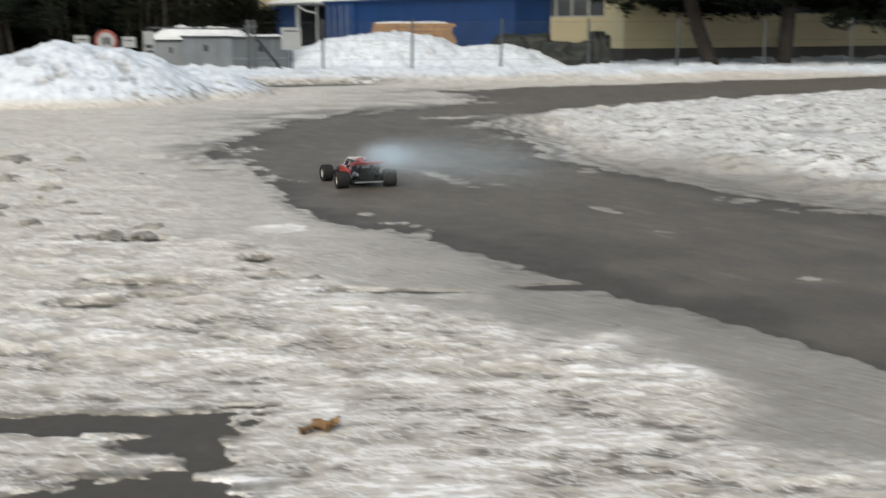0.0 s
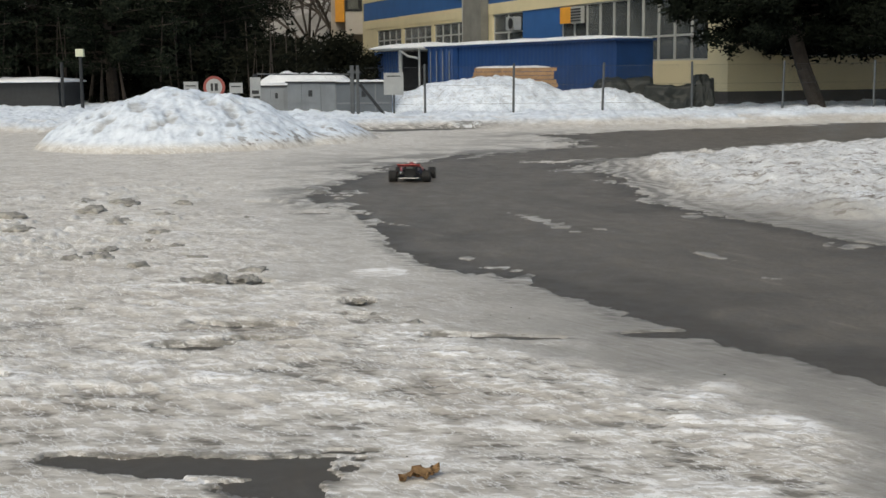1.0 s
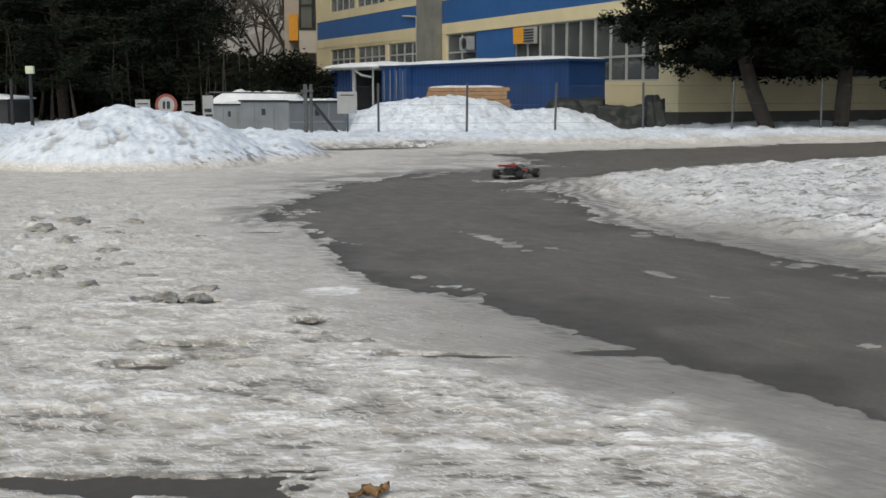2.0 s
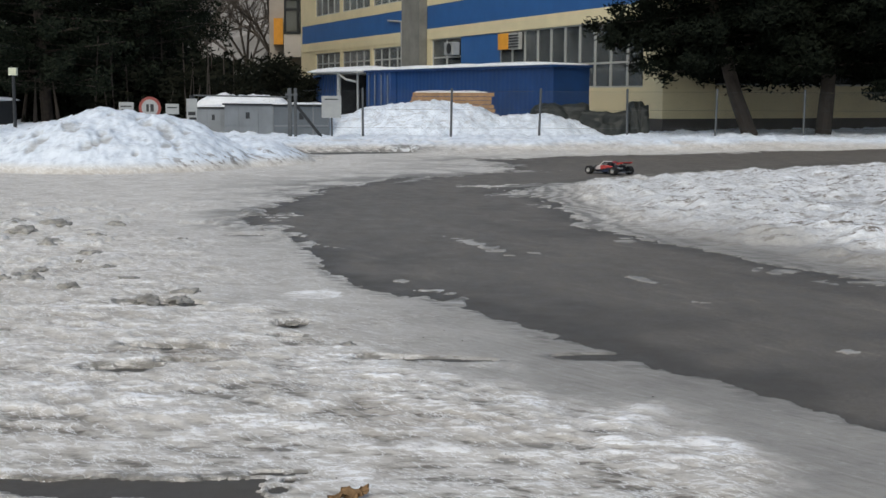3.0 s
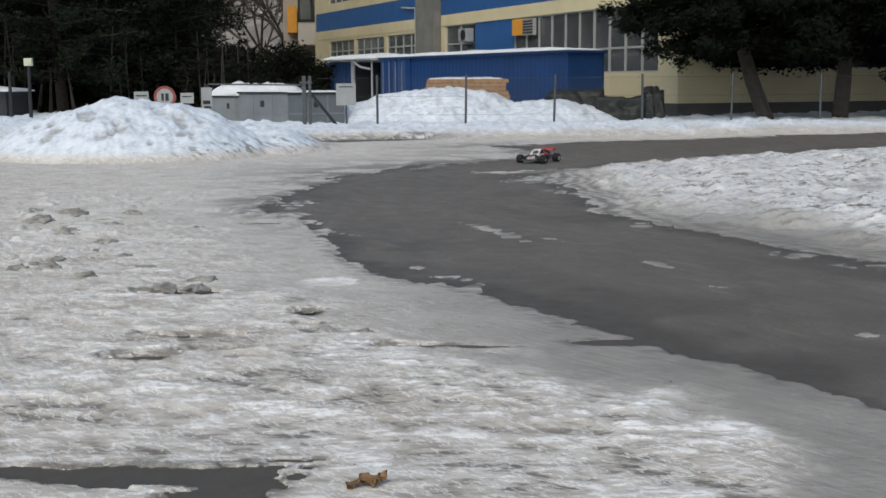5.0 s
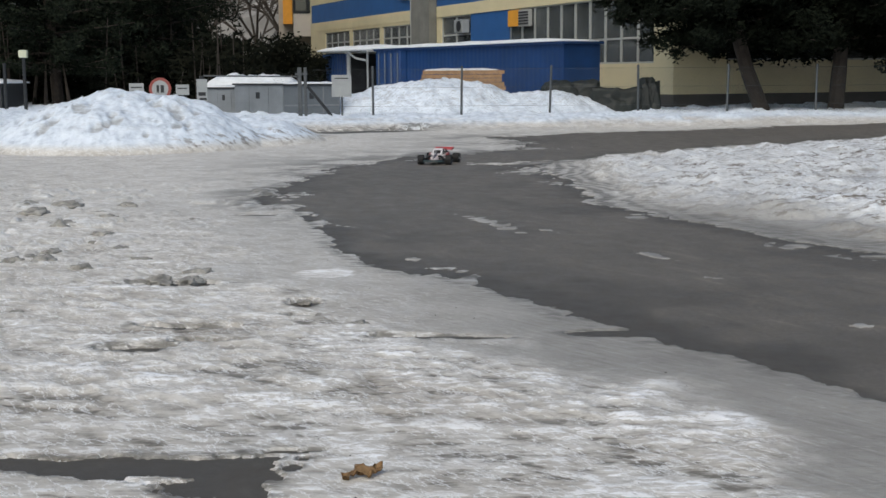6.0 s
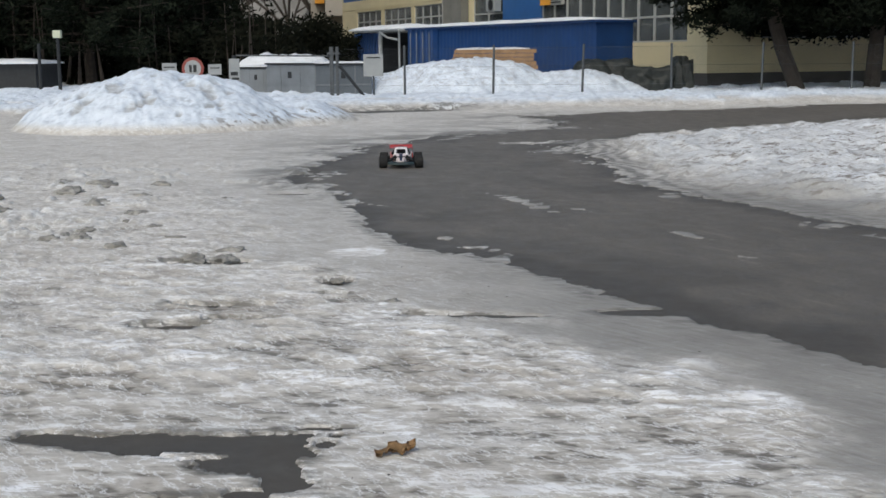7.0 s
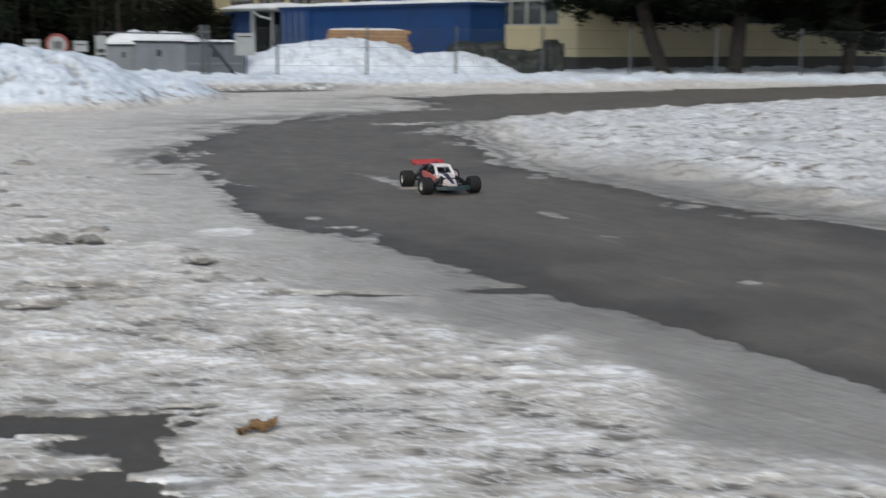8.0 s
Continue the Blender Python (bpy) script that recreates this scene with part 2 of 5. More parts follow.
WOOD = worn("raw_planks", (0.42, 0.26, 0.14), 0.6, 4.0, 0.8)
BARK = worn("pine_bark", (0.048, 0.038, 0.031), 0.5, 5.0, 0.95, relief=0.8, dist=0.03, fine=14)
BARE = worn("bare_branches", (0.085, 0.07, 0.058), 0.6, 3.0, 0.95)
WHITE_SIGN = worn("white_sign_enamel", (0.34, 0.36, 0.37), 0.85, 5.0, 0.5)
RED_SIGN = worn("red_sign_enamel", (0.27, 0.06, 0.05), 0.85, 5.0, 0.5)
ORANGE = worn("orange_panel", (0.80, 0.36, 0.04), 0.85, 3.0, 0.6)
BEIGE = worn("beige_render", (0.45, 0.41, 0.36), 0.85, 1.0, 0.9)
TARP = worn("dark_green_tarpaulin", (0.014, 0.019, 0.017), 0.5, 2.0, 0.6, relief=0.5, dist=0.03, fine=9)
WHITE_RENDER = worn("pale_render", (0.58, 0.54, 0.49), 0.85, 1.0, 0.9)
SOIL = worn("frozen_ground", (0.16, 0.13, 0.10), 0.6, 0.4, 0.95)
# needle colours near black: the shade inside the crowns is painted in
NEEDLES = needles_material("self_shaded_pine_needles", (0.004, 0.006, 0.004), (0.011, 0.015, 0.010))
WOOD_NEEDLES = needles_material("self_shaded_wood_needles", (0.007, 0.010, 0.007), (0.020, 0.026, 0.017))
# hedge leaves likewise carry their shade in a near-black colour
HEDGE = needles_material("shaded_hedge_leaves", (0.007, 0.009, 0.006), (0.013, 0.014, 0.009))
CLOD = worn("dirty_ice", (0.42, 0.405, 0.375), 0.4, 9.0, 0.7, relief=0.5, dist=0.01)
DRY_LEAF = worn("dry_brown_leaf", (0.58, 0.37, 0.19), 0.3, 26.0, 0.8)
LAMP_FACE = worn("pale_lamp_face", (0.60, 0.63, 0.48), 0.9, 9.0, 0.4)
RUBBER = plain("tyre_rubber", (0.014, 0.014, 0.015), 0.8)
RIM_WHITE = plain("white_nylon_rim", (0.52, 0.52, 0.51), 0.45)
BODY_WHITE = plain("white_body_shell", (0.80, 0.78, 0.78), 0.3)
BODY_PALE = plain("dull_white_shell", (0.66, 0.58, 0.57), 0.4)
BODY_TEAL = plain("dark_teal_plastic", (0.02, 0.04, 0.045), 0.4)
BODY_RED = plain("red_body_shell", (0.50, 0.055, 0.05), 0.35)
BODY_DULL_RED = plain("dull_red_foam", (0.26, 0.05, 0.06), 0.7)
BODY_ORANGE = plain("coral_body_shell", (0.56, 0.15, 0.13), 0.35)
BODY_DARK = plain("black_plastic", (0.009, 0.010, 0.014), 0.5)
BODY_BLUE = plain("dark_blue_plastic", (0.018, 0.024, 0.055), 0.4)
ALLOY = plain("dull_alloy", (0.40, 0.42, 0.44), 0.4, 0.8)
SMOKE = smoke_material()


# ---- building blocks ----
def part(name, bm, material, parent=None, label=""):
    me = bpy.data.meshes.new(name)
    bm.to_mesh(me)
    bm.free()
    me.materials.append(material)
    ob = new(name, me)
    if parent:
        ob.parent = parent
    return tagged(ob, label)


def box(bm, lo, hi, m=None, bevel=0.0):
    g = bmesh.ops.create_cube(bm, size=1)["verts"]
    size = [b - a for a, b in zip(lo, hi)]
    mid = [(a + b) / 2 for a, b in zip(lo, hi)]
    t = Matrix.Translation(mid) @ Matrix.Diagonal((*size, 1))
    bmesh.ops.transform(bm, matrix=(m @ t) if m else t, verts=g)
    if bevel:
        es = list({e for v in g for e in v.link_edges})
        bmesh.ops.bevel(bm, geom=es, offset=bevel, segments=2, affect="EDGES", profile=0.5)
    return bm


def tube(bm, a, b, r0, r1=None, sides=8):
    a, b = Vector(a), Vector(b)
    d = b - a
    m = Matrix.Translation((a + b) / 2) @ d.to_track_quat("Z", "Y").to_matrix().to_4x4()
    bmesh.ops.create_cone(bm, cap_ends=True, segments=sides, radius1=r0, radius2=r0 if r1 is None else r1, depth=d.length, matrix=m)
    return bm


def lathe(bm, profile, sides=28, axis="Y"):
    """Turns (radius, along) pairs about an axis."""
    rings = []
    for r, h in profile:
        ring = []
        for i in range(sides):
            a = 2 * math.pi * i / sides
            p = (r * math.cos(a), h, r * math.sin(a)) if axis == "Y" else (r * math.cos(a), r * math.sin(a), h)
            ring.append(bm.verts.new(p))
        rings.append(ring)
    for q, w in zip(rings, rings[1:]):
        for i in range(sides):
            bm.faces.new((q[i], q[(i + 1) % sides], w[(i + 1) % sides], w[i]))
    bmesh.ops.recalc_face_normals(bm, faces=bm.faces)
    return bm


def lump(bm, at, size, seed=0.0, level=3, rough=0.35, freq=1.6, square=0.0):
    g = bmesh.ops.create_icosphere(bm, subdivisions=level, radius=1)["verts"]
    for v in g:
        if square:
            v.co = v.co / max(abs(v.co.x), abs(v.co.y), abs(v.co.z)) ** square
        k = 1 + rough * noise.fractal(v.co * freq + Vector((seed, seed * 1.7, -seed)), 0.9, 2.0, 4)
        v.co = Vector((v.co.x * size[0] * k, v.co.y * size[1] * k, v.co.z * size[2] * k)) + Vector(at)
    return bm


def smooth_shade(ob):
    for p in ob.data.polygons:
        p.use_smooth = True
    return ob


def thing(name, m, label, category, group=""):
    ob = new(name)
    ob.matrix_world = m
    return tagged(ob, label, category, group)


# ---- lattice noise for the snow ----
def hash2(ix, iy, seed):
    h = (ix.astype(np.int64) * 374761393 + iy.astype(np.int64) * 668265263 + seed * 974634541) & 0xFFFFFFFF
    h = ((h ^ (h >> 13)) * 1274126177) & 0xFFFFFFFF
    return ((h ^ (h >> 16)) & 0xFFFF) / 65535.0


def value_noise(x, y, seed):
    ix, iy = np.floor(x), np.floor(y)
    u, v = x - ix, y - iy
    u, v = u * u * u * (u * (u * 6 - 15) + 10), v * v * v * (v * (v * 6 - 15) + 10)
    a, b = hash2(ix, iy, seed), hash2(ix + 1, iy, seed)
    c, d = hash2(ix, iy + 1, seed), hash2(ix + 1, iy + 1, seed)
    return (a + (b - a) * u) * (1 - v) + (c + (d - c) * u) * v - 0.5


def fbm(x, y, scale, octaves=4, seed=1, gain=0.5):
    out, amp, s = 0.0, 1.0, scale
    for k in range(octaves):
        ca, sa = math.cos(0.7 * k + 0.3), math.sin(0.7 * k + 0.3)
        out = out + amp * value_noise((x * ca - y * sa) * s + 7.3 * k, (x * sa + y * ca) * s - 3.1 * k, seed + k)
        amp, s = amp * gain, s * 2.03
    return out


def ss(v, a, b):
    t = np.clip((v - a) / (b - a), 0, 1)
    return t * t * (3 - 2 * t)


# ---- road: its snow edges as smooth lines in plan ----
OUTER_EDGE = [(14, -14), (6.0, -1.0), (3.2, 2.9), (1.95, 4.95), (1.66, 5.60), (1.40, 5.88), (1.08, 6.20), (0.96, 6.62), (0.66, 6.98), (0.41, 7.50), (0.1, 8.02),
              (-0.1, 8.33), (-0.52, 8.88), (-0.88, 9.8), (-1.28, 11.2), (-1.62, 12.4), (-2.15, 13.2), (-2.40, 14.6), (-2.25, 16.1), (-1.70, 18.4), (-0.75, 20.5),
              (0.35, 21.9), (1.35, 23.0), (1.30, 25.2), (0.9, 27.0), (2.7, 28.6), (7.4, 31.1), (12.6, 34.0), (30, 45), (60, 65)]
INNER_EDGE = [(60, 58), (30, 38.0), (12, 27.6), (9.4, 26.2), (7.0, 24.6), (4.9, 22.9), (3.6, 21.7), (2.4, 20.6), (1.45, 19.0), (1.12, 17.4), (1.28, 16.0),
              (1.36, 14.6), (1.55, 13.0), (1.92, 11.95), (2.36, 10.85), (2.82, 9.8), (3.38, 9.0), (4.5, 7.2), (7.2, 4.0), (11, -1.0), (22, -14)]
ROAD = np.array(OUTER_EDGE + INNER_EDGE, float)


def road_distance(x, y):
    """Metres from the road's edge: positive on the snow, negative on the asphalt."""
    best = np.full(x.shape, 1e9)
    inside = np.zeros(x.shape, bool)
    for (ax, ay), (bx, by) in zip(ROAD, np.roll(ROAD, -1, 0)):
        dx, dy = bx - ax, by - ay
        t = np.clip(((x - ax) * dx + (y - ay) * dy) / (dx * dx + dy * dy), 0, 1)
        best = np.minimum(best, (x - ax - t * dx) ** 2 + (y - ay - t * dy) ** 2)
        if ay != by:
            inside ^= ((ay > y) != (by > y)) & (x < (bx - ax) * (y - ay) / (by - ay) + ax)
    return np.where(inside, -1, 1) * np.sqrt(best)


def heap(x, y, cx, cy, rx, ry, h, power=2.2):
    r = np.sqrt(((x - cx) / rx) ** 2 + ((y - cy) / ry) ** 2)
    return h * np.clip(1 - r ** power, 0, 1) ** 0.8


def pool(x, y, cx, cy, rx, ry):
    return 1 - np.sqrt(((x - cx) / rx) ** 2 + ((y - cy) / ry) ** 2)


def snow_field(x, y):
    """Height of the snow and its three soil layers at plan points."""
    raw = road_distance(x, y)
    wob = 0.34 * fbm(x, y, 0.9, 4, 11) + 0.22 * fbm(x, y, 4.0, 4, 21, 0.6) + 0.13 * fbm(0.6 * x + 0.5 * y, y - 0.6 * x, 13.0, 3, 23, 0.65)
    far = ss(y, 9, 20)
    d = raw + wob * (0.36 + 1.0 * far)
    island = ((x > 1.0) & (raw > 0) & (y < 0.70 * x + 20.0) & (x > 0.55 * (12 - y) + 1.2)).astype(float)
    # loose crumbs and thin ice sheets on the asphalt close to the edge
    sheet = ss(fbm(x, y, 1.7, 4, 31, 0.6), 0.23, 0.36) * ss(raw, -1.1, -0.1) * ss(y, 6.4, 7.4)
    h = -0.05 + 0.060 * ss(d, -0.05, 0.10) + 0.012 * ss(d, 0.1, 2.2)
    h = np.maximum(h, -0.05 + 0.058 * sheet * (raw < 0.1))
    # the smooth trodden strip along the road's near edge, then broken crust
    strip_w = np.interp(y, [4, 5.5, 6.6, 8.3, 9.7, 12, 14], [0.80, 0.74, 0.84, 0.74, 0.78, 1.15, 1.6])
    strip_w = strip_w + 0.55 * fbm(x, y, 0.8, 2, 5) + 0.30 * fbm(x, y, 3.1, 3, 6, 0.6)
    rough = ss(d - strip_w, -0.12, 0.42)
    far_calm = 1 - 0.75 * ss(y, 13, 19) * (x < 1)
    # crust relief: broad swells, trodden lumps, frozen ridges drawn out along the path
    lx, ly = 0.72 * x - 0.69 * y, 0.69 * x + 0.72 * y
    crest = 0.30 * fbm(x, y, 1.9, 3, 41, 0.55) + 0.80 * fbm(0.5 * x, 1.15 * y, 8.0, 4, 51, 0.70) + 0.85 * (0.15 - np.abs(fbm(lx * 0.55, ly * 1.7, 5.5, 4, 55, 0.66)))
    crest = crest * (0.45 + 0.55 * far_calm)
    h = h + rough * far_calm * (0.012 + 0.020 * np.maximum(crest, -0.6) + 0.005 * fbm(x, y, 14.0, 2, 201)) + 0.005 * ss(d, 0, 0.2) * fbm(x, y, 2.2, 3, 61)
    # ruts that follow the road's near edge
    along = np.sin((0.60 * x + 0.80 * y - 0.10 * raw) * 1.0 + 9.0 * raw + 3 * fbm(x, y, 0.5, 2, 71))
    h = h + 0.004 * along * ss(raw, 0.3, 1.0) * (1 - ss(raw, 1.8, 3.0)) * (x > -0.8) * (y < 9)
    # clods on the left
    clods = ss(fbm(x, y, 2.6, 4, 81, 0.6), 0.20, 0.40) * ss(-x - 0.18 * (13 - y), 1.4, 3.2) * ss(y, 7.0, 9.5) * (1 - ss(y, 14, 17))
    h = h + 0.034 * clods
    # island
    tuft = fbm(x, y, 2.4, 5, 95, 0.66)
    h = h + island * (0.07 * ss(d, 0.45, 2.4) + ss(d, 0.40, 1.0) * (0.05 + np.maximum(0.07 * fbm(x, y, 1.3, 4, 91, 0.6) + 0.075 * tuft, -0.045)))
    crest = np.where(island > 0, 0.5 * crest + 0.9 * tuft, crest)
    # ploughed heaps
    lumps = fbm(x, y, 1.1, 5, 101, 0.55)
    fine = fbm(x, y, 3.4, 4, 111, 0.6)
    mound = np.maximum(heap(x, y, -6.55, 24.3, 2.85, 3.1, 1.10, 1.75), heap(x, y, -4.7, 25.6, 1.9, 2.4, 0.52, 1.8))
    # hollow pits in the mound; their grey shadow is painted too, further down
    shaded_pits = np.zeros_like(x)
    dots = random.Random(27)
    for k in range(40):
        px, py, pr = dots.uniform(-8.3, -4.4), dots.uniform(21.9, 23.9), dots.uniform(0.06, 0.13)
        shaded_pits = np.maximum(shaded_pits, ss(mound, 0.06, 0.2) * ss(pool(x, y, px, py, pr * 1.25, pr * 1.7), 0.0, 0.5))
    mound = mound - 0.07 * shaded_pits
    mound = np.maximum(mound, heap(x, y, -4.3, 26.8, 2.0, 1.2, 0.14, 2.0))
    mound = mound + ss(mound, 0.02, 0.4) * (0.15 * lumps + 0.06 * fine + 0.028 * fbm(x, y, 7.0, 4, 115, 0.6))
    bank = ss(y - 28.5 - 0.42 * np.clip(x + 1.1, 0, 40) + 1.3 * lumps, 0.0, 2.4) * 0.16 * ss(y, 27.0, 29)
    bank = bank * (1 + 0.9 * lumps) + ss(bank, 0.03, 0.15) * 0.08 * fine
    u, v = (x + 2.8) * 0.92 + (y - 29.7) * 0.39, -(x + 2.8) * 0.39 + (y - 29.7) * 0.92
    bank = bank * (1 - ss(pool(u, v + 0.6, 0, 0, 3.2, 1.9), 0.0, 0.45))
    pile = np.maximum(heap(x, y, -0.9, 40.4, 3.3, 2.7, 1.12, 3.0), heap(x, y, 2.4, 40.4, 3.0, 2.6, 0.72, 2.0))
    pile = np.maximum(pile, heap(x, y, -3.3, 40.2, 1.8, 2.2, 0.7, 2.0))
    pile = pile + ss(pile, 0.02, 0.4) * (0.24 * lumps + 0.10 * fine)
    left_low = heap(x, y, -9.5, 33.5, 4.5, 3.0, 0.35, 2.0) * (1 + lumps)
    heaps = np.maximum(np.maximum(mound, pile), np.maximum(bank, left_low))
    h = h + heaps * ss(d, 0.0, 0.6)
    # bare wet patches close by
    rag = 0.6 * fbm(x, y, 3.0, 3, 121, 0.6) + 0.42 * fbm(x, y, 11.0, 4, 125, 0.65)
    mid, half = 4.10 - 0.19 * (x + 0.82), np.maximum(0.24 + 0.2 * (x + 0.82), 0.05)
    bare = np.minimum(np.minimum(1 - np.abs(y - mid) / half, (-0.66 - x) / 0.18), (x + 1.75) / 0.25)
    low = np.minimum(1.4 * pool(x, y, -0.92, 3.24, 0.56, 0.50), (3.69 - 0.06 * (x + 0.9) - y) / 0.16)
    holes = np.maximum(bare + 0.8 * rag, low + 0.8 * rag)
    for cx, cy, rx, ry in ((-0.60, 4.20, 0.04, 0.05), (-0.575, 4.29, 0.03, 0.035), (-0.66, 4.38, 0.09, 0.03), (-0.54, 4.40, 0.04, 0.02), (-0.68, 3.78, 0.10, 0.08), (-0.80, 3.70, 0.09, 0.05)):
        holes = np.maximum(holes, pool(x, y, cx, cy, rx, ry) + 0.9 * rag)
    # small dark holes to the asphalt, some cut in place of shadowed hollows
    for cx, cy, rx, ry in ((-1.65, 6.05, 0.16, 0.08), (-1.32, 6.22, 0.14, 0.04), (-1.5, 6.6, 0.22, 0.05), (-2.9, 4.9, 0.2, 0.07), (-1.9, 8.0, 0.24, 0.1), (-0.96, 7.30, 0.08, 0.10),
                           (-2.55, 5.4, 0.15, 0.05), (-0.1, 6.35, 0.30, 0.05), (0.85, 6.45, 0.22, 0.07), (-2.02, 12.12, 0.15, 0.05), (-0.9, 6.9, 0.10, 0.04)):
        holes = np.maximum(holes, pool(x, y, cx, cy, rx * 1.25, ry * 1.25) + 0.12 + 0.45 * rag)
    holes = np.maximum(holes, pool(u, v, 0, 0, 2.4, 0.75) + 0.3 * rag)
    holes = np.minimum(holes, -1.6 * (pool(x, y, -1.06, 4.07, 0.13, 0.04) + 0.6 * rag))
    near = ss(pool(x, y, -1.1, 3.9, 1.5, 0.75), -0.9, 0.1)
    smooth = np.maximum((1 - rough) * (raw > 0), ss(y + 0.9 * fbm(x, y, 0.9, 3, 181), 12.8, 15.5) * (1 - island))
    h = h * (1 - 0.8 * near) + 0.004 * near
    h = h * (1 - ss(holes, 0.0, 0.10)) - 0.012 * ss(holes, 0.03, 0.14)
    # thin crusts left on the asphalt
    crusts = np.zeros_like(h)
    for cx, cy, rx, ry, turn in ((0.20, 11.75, 0.40, 0.10, 113), (0.43, 11.08, 0.36, 0.12, 113), (-0.11, 8.72, 0.10, 0.06, 0), (1.50, 9.30, 0.20, 0.06, 113), (1.75, 8.25, 0.10, 0.07, 0),
                                 (0.82, 10.83, 0.16, 0.06, 113), (-1.95, 14.3, 0.22, 0.28, 0), (1.15, 19.2, 0.75, 0.4, 20), (0.95, 17.4, 0.45, 0.35, 20), (0.0, 22.6, 1.6, 0.35, 15), (2.2, 6.65, 0.08, 0.05, 0)):
        ca, sa = math.cos(radians(turn)), math.sin(radians(turn))
        spot = pool((x - cx) * ca + (y - cy) * sa, (y - cy) * ca - (x - cx) * sa, 0, 0, rx * 1.1, ry * 1.1) + 1.2 * fbm(0.75 * x + 0.2 * y, 1.2 * y - 0.4 * x, 6.0, 5, 161, 0.66)
        h = np.maximum(h, -0.03 + 0.036 * ss(spot, 0.12, 0.36))
        crusts = np.maximum(crusts, (raw < 0) * (spot > 0.1))
    clean = np.clip(ss(heaps, 0.05, 0.22) + 0.36 * island * ss(d, 0.4, 1.3) + 0.15 * clods + ss(y, 34, 37), 0, 1)
    soil = 1 - clean
    blotch = ss(fbm(x, y, 1.6, 5, 171, 0.66), -0.18, 0.22)
    # wheels leave thin lines of slush along the edges
    line = ss(np.sin(26 * raw + 11 * fbm(x, y, 0.7, 4, 191, 0.6)), -0.3, 0.4)
    strip = (1 - rough) * (0.30 + 0.62 * ss(x, -1.0, 0.7)) * (1 - ss(y, 11, 15))
    fringe = 0.9 * island * (1 - ss(d, 0.25, 1.0)) * (0.35 + 0.65 * line)
    slush = ss(y, 9.5, 13) * (1 - island) * (1 - ss(d, 0.0, 1.2 + 2.6 * ss(y, 15, 20))) * (0.3 + 0.7 * blotch) * (raw > -0.5) * (1 - ss(y, 26, 31))
    # the grey inside the pits is their shadow, put into the soil colours
    slick_and_shade = np.maximum(np.clip(np.maximum(np.maximum(strip, fringe), 0.95 * slush), 0, 1) * (1 - clean), 0.45 * shaded_pits)
    tufts = ss(tuft, 0.10, 0.28) * ss(d, 0.6, 1.4)
    # the faint mud high on the mound stands for pit shadows
    mud_and_shade = np.clip(island * (0.42 + 0.58 * tufts) + 0.8 * ss(x, -5.6, -4.6) * ss(mound, 0.02, 0.12) * (1 - ss(mound, 0.25, 0.4)) + 0.15 * ss(mound, 0.3, 0.5) + 0.35 * ss(pile, 0.3, 0.5) + 0.22 * rough * (1 - clean), 0, 1)
    thin = np.clip(np.maximum(0.95 * (1 - ss(d, 0.0, 0.34 + 0.55 * island)) * (0.3 + 0.7 * line) * (raw > -0.6), np.maximum(0.2 * crusts, np.maximum(0.35 * shaded_pits, 0.8 * ss(holes, -0.5, 0.0)))), 0, 1)
    thin = np.maximum(thin, 0.8 * slush * blotch * (1 - ss(d, 0.1, 0.9 + 0.8 * ss(y, 15, 20))))
    # one clean white scab on the trodden strip
    scab = ss(pool(x, y, -0.95, 8.47, 0.22, 0.20) + 0.5 * rag, 0.0, 0.25)
    slick_and_shade, smooth, crest = slick_and_shade * (1 - scab), smooth * (1 - scab), np.where(np.maximum(scab, crusts) > 0.3, np.maximum(crest, 0.5), crest)
    return h, soil, slick_and_shade, mud_and_shade, thin, np.clip(0.5 + 0.33 * crest * (1 - 0.6 * smooth), 0, 1), smooth


def snow_sheet(name, xs, ys, label, lower=0.0):
    rows, cols = xs.shape
    h, soil, slick_and_shade, mud_and_shade, thin, crest, smooth = snow_field(xs, ys)
    h = h + lower
    co = np.stack([xs, ys, h], -1).reshape(-1, 3)
    i = np.arange(rows * cols).reshape(rows, cols)
    quads = np.stack([i[:-1, :-1], i[:-1, 1:], i[1:, 1:], i[1:, :-1]], -1).reshape(-1, 4)
    me = bpy.data.meshes.new(name)
    me.vertices.add(len(co))
    me.vertices.foreach_set("co", co.ravel())
    me.loops.add(quads.size)
    me.loops.foreach_set("vertex_index", quads.ravel())
    me.polygons.add(len(quads))
    me.polygons.foreach_set("loop_start", np.arange(0, quads.size, 4))
    me.polygons.foreach_set("use_smooth", np.ones(len(quads), bool))
    lay = me.color_attributes.new("soil", "FLOAT_COLOR", "POINT")
    lay.data.foreach_set("color", np.stack([soil, slick_and_shade, mud_and_shade, thin], -1).reshape(-1).astype(np.float32))
    for layer, values in (("crest", crest), ("smooth", smooth)):
        lay = me.attributes.new(layer, "FLOAT", "POINT")
        lay.data.foreach_set("value", values.reshape(-1).astype(np.float32))
    me.update()
    me.validate()
    me.materials.append(SNOW)
    return tagged(new(name, me), label, "snow", kind="structure")


# ---- ground, road, snow ----
def sheet(name, x0, x1, y0, y1, z, material, label, category):
    bm = bmesh.new()
    bmesh.ops.create_grid(bm, x_segments=4, y_segments=4, size=0.5, matrix=Matrix.Translation(((x0 + x1) / 2, (y0 + y1) / 2, z)) @ Matrix.Diagonal((x1 - x0, y1 - y0, 1, 1)))
    return tagged(part(name, bm, material), label, category, kind="structure")


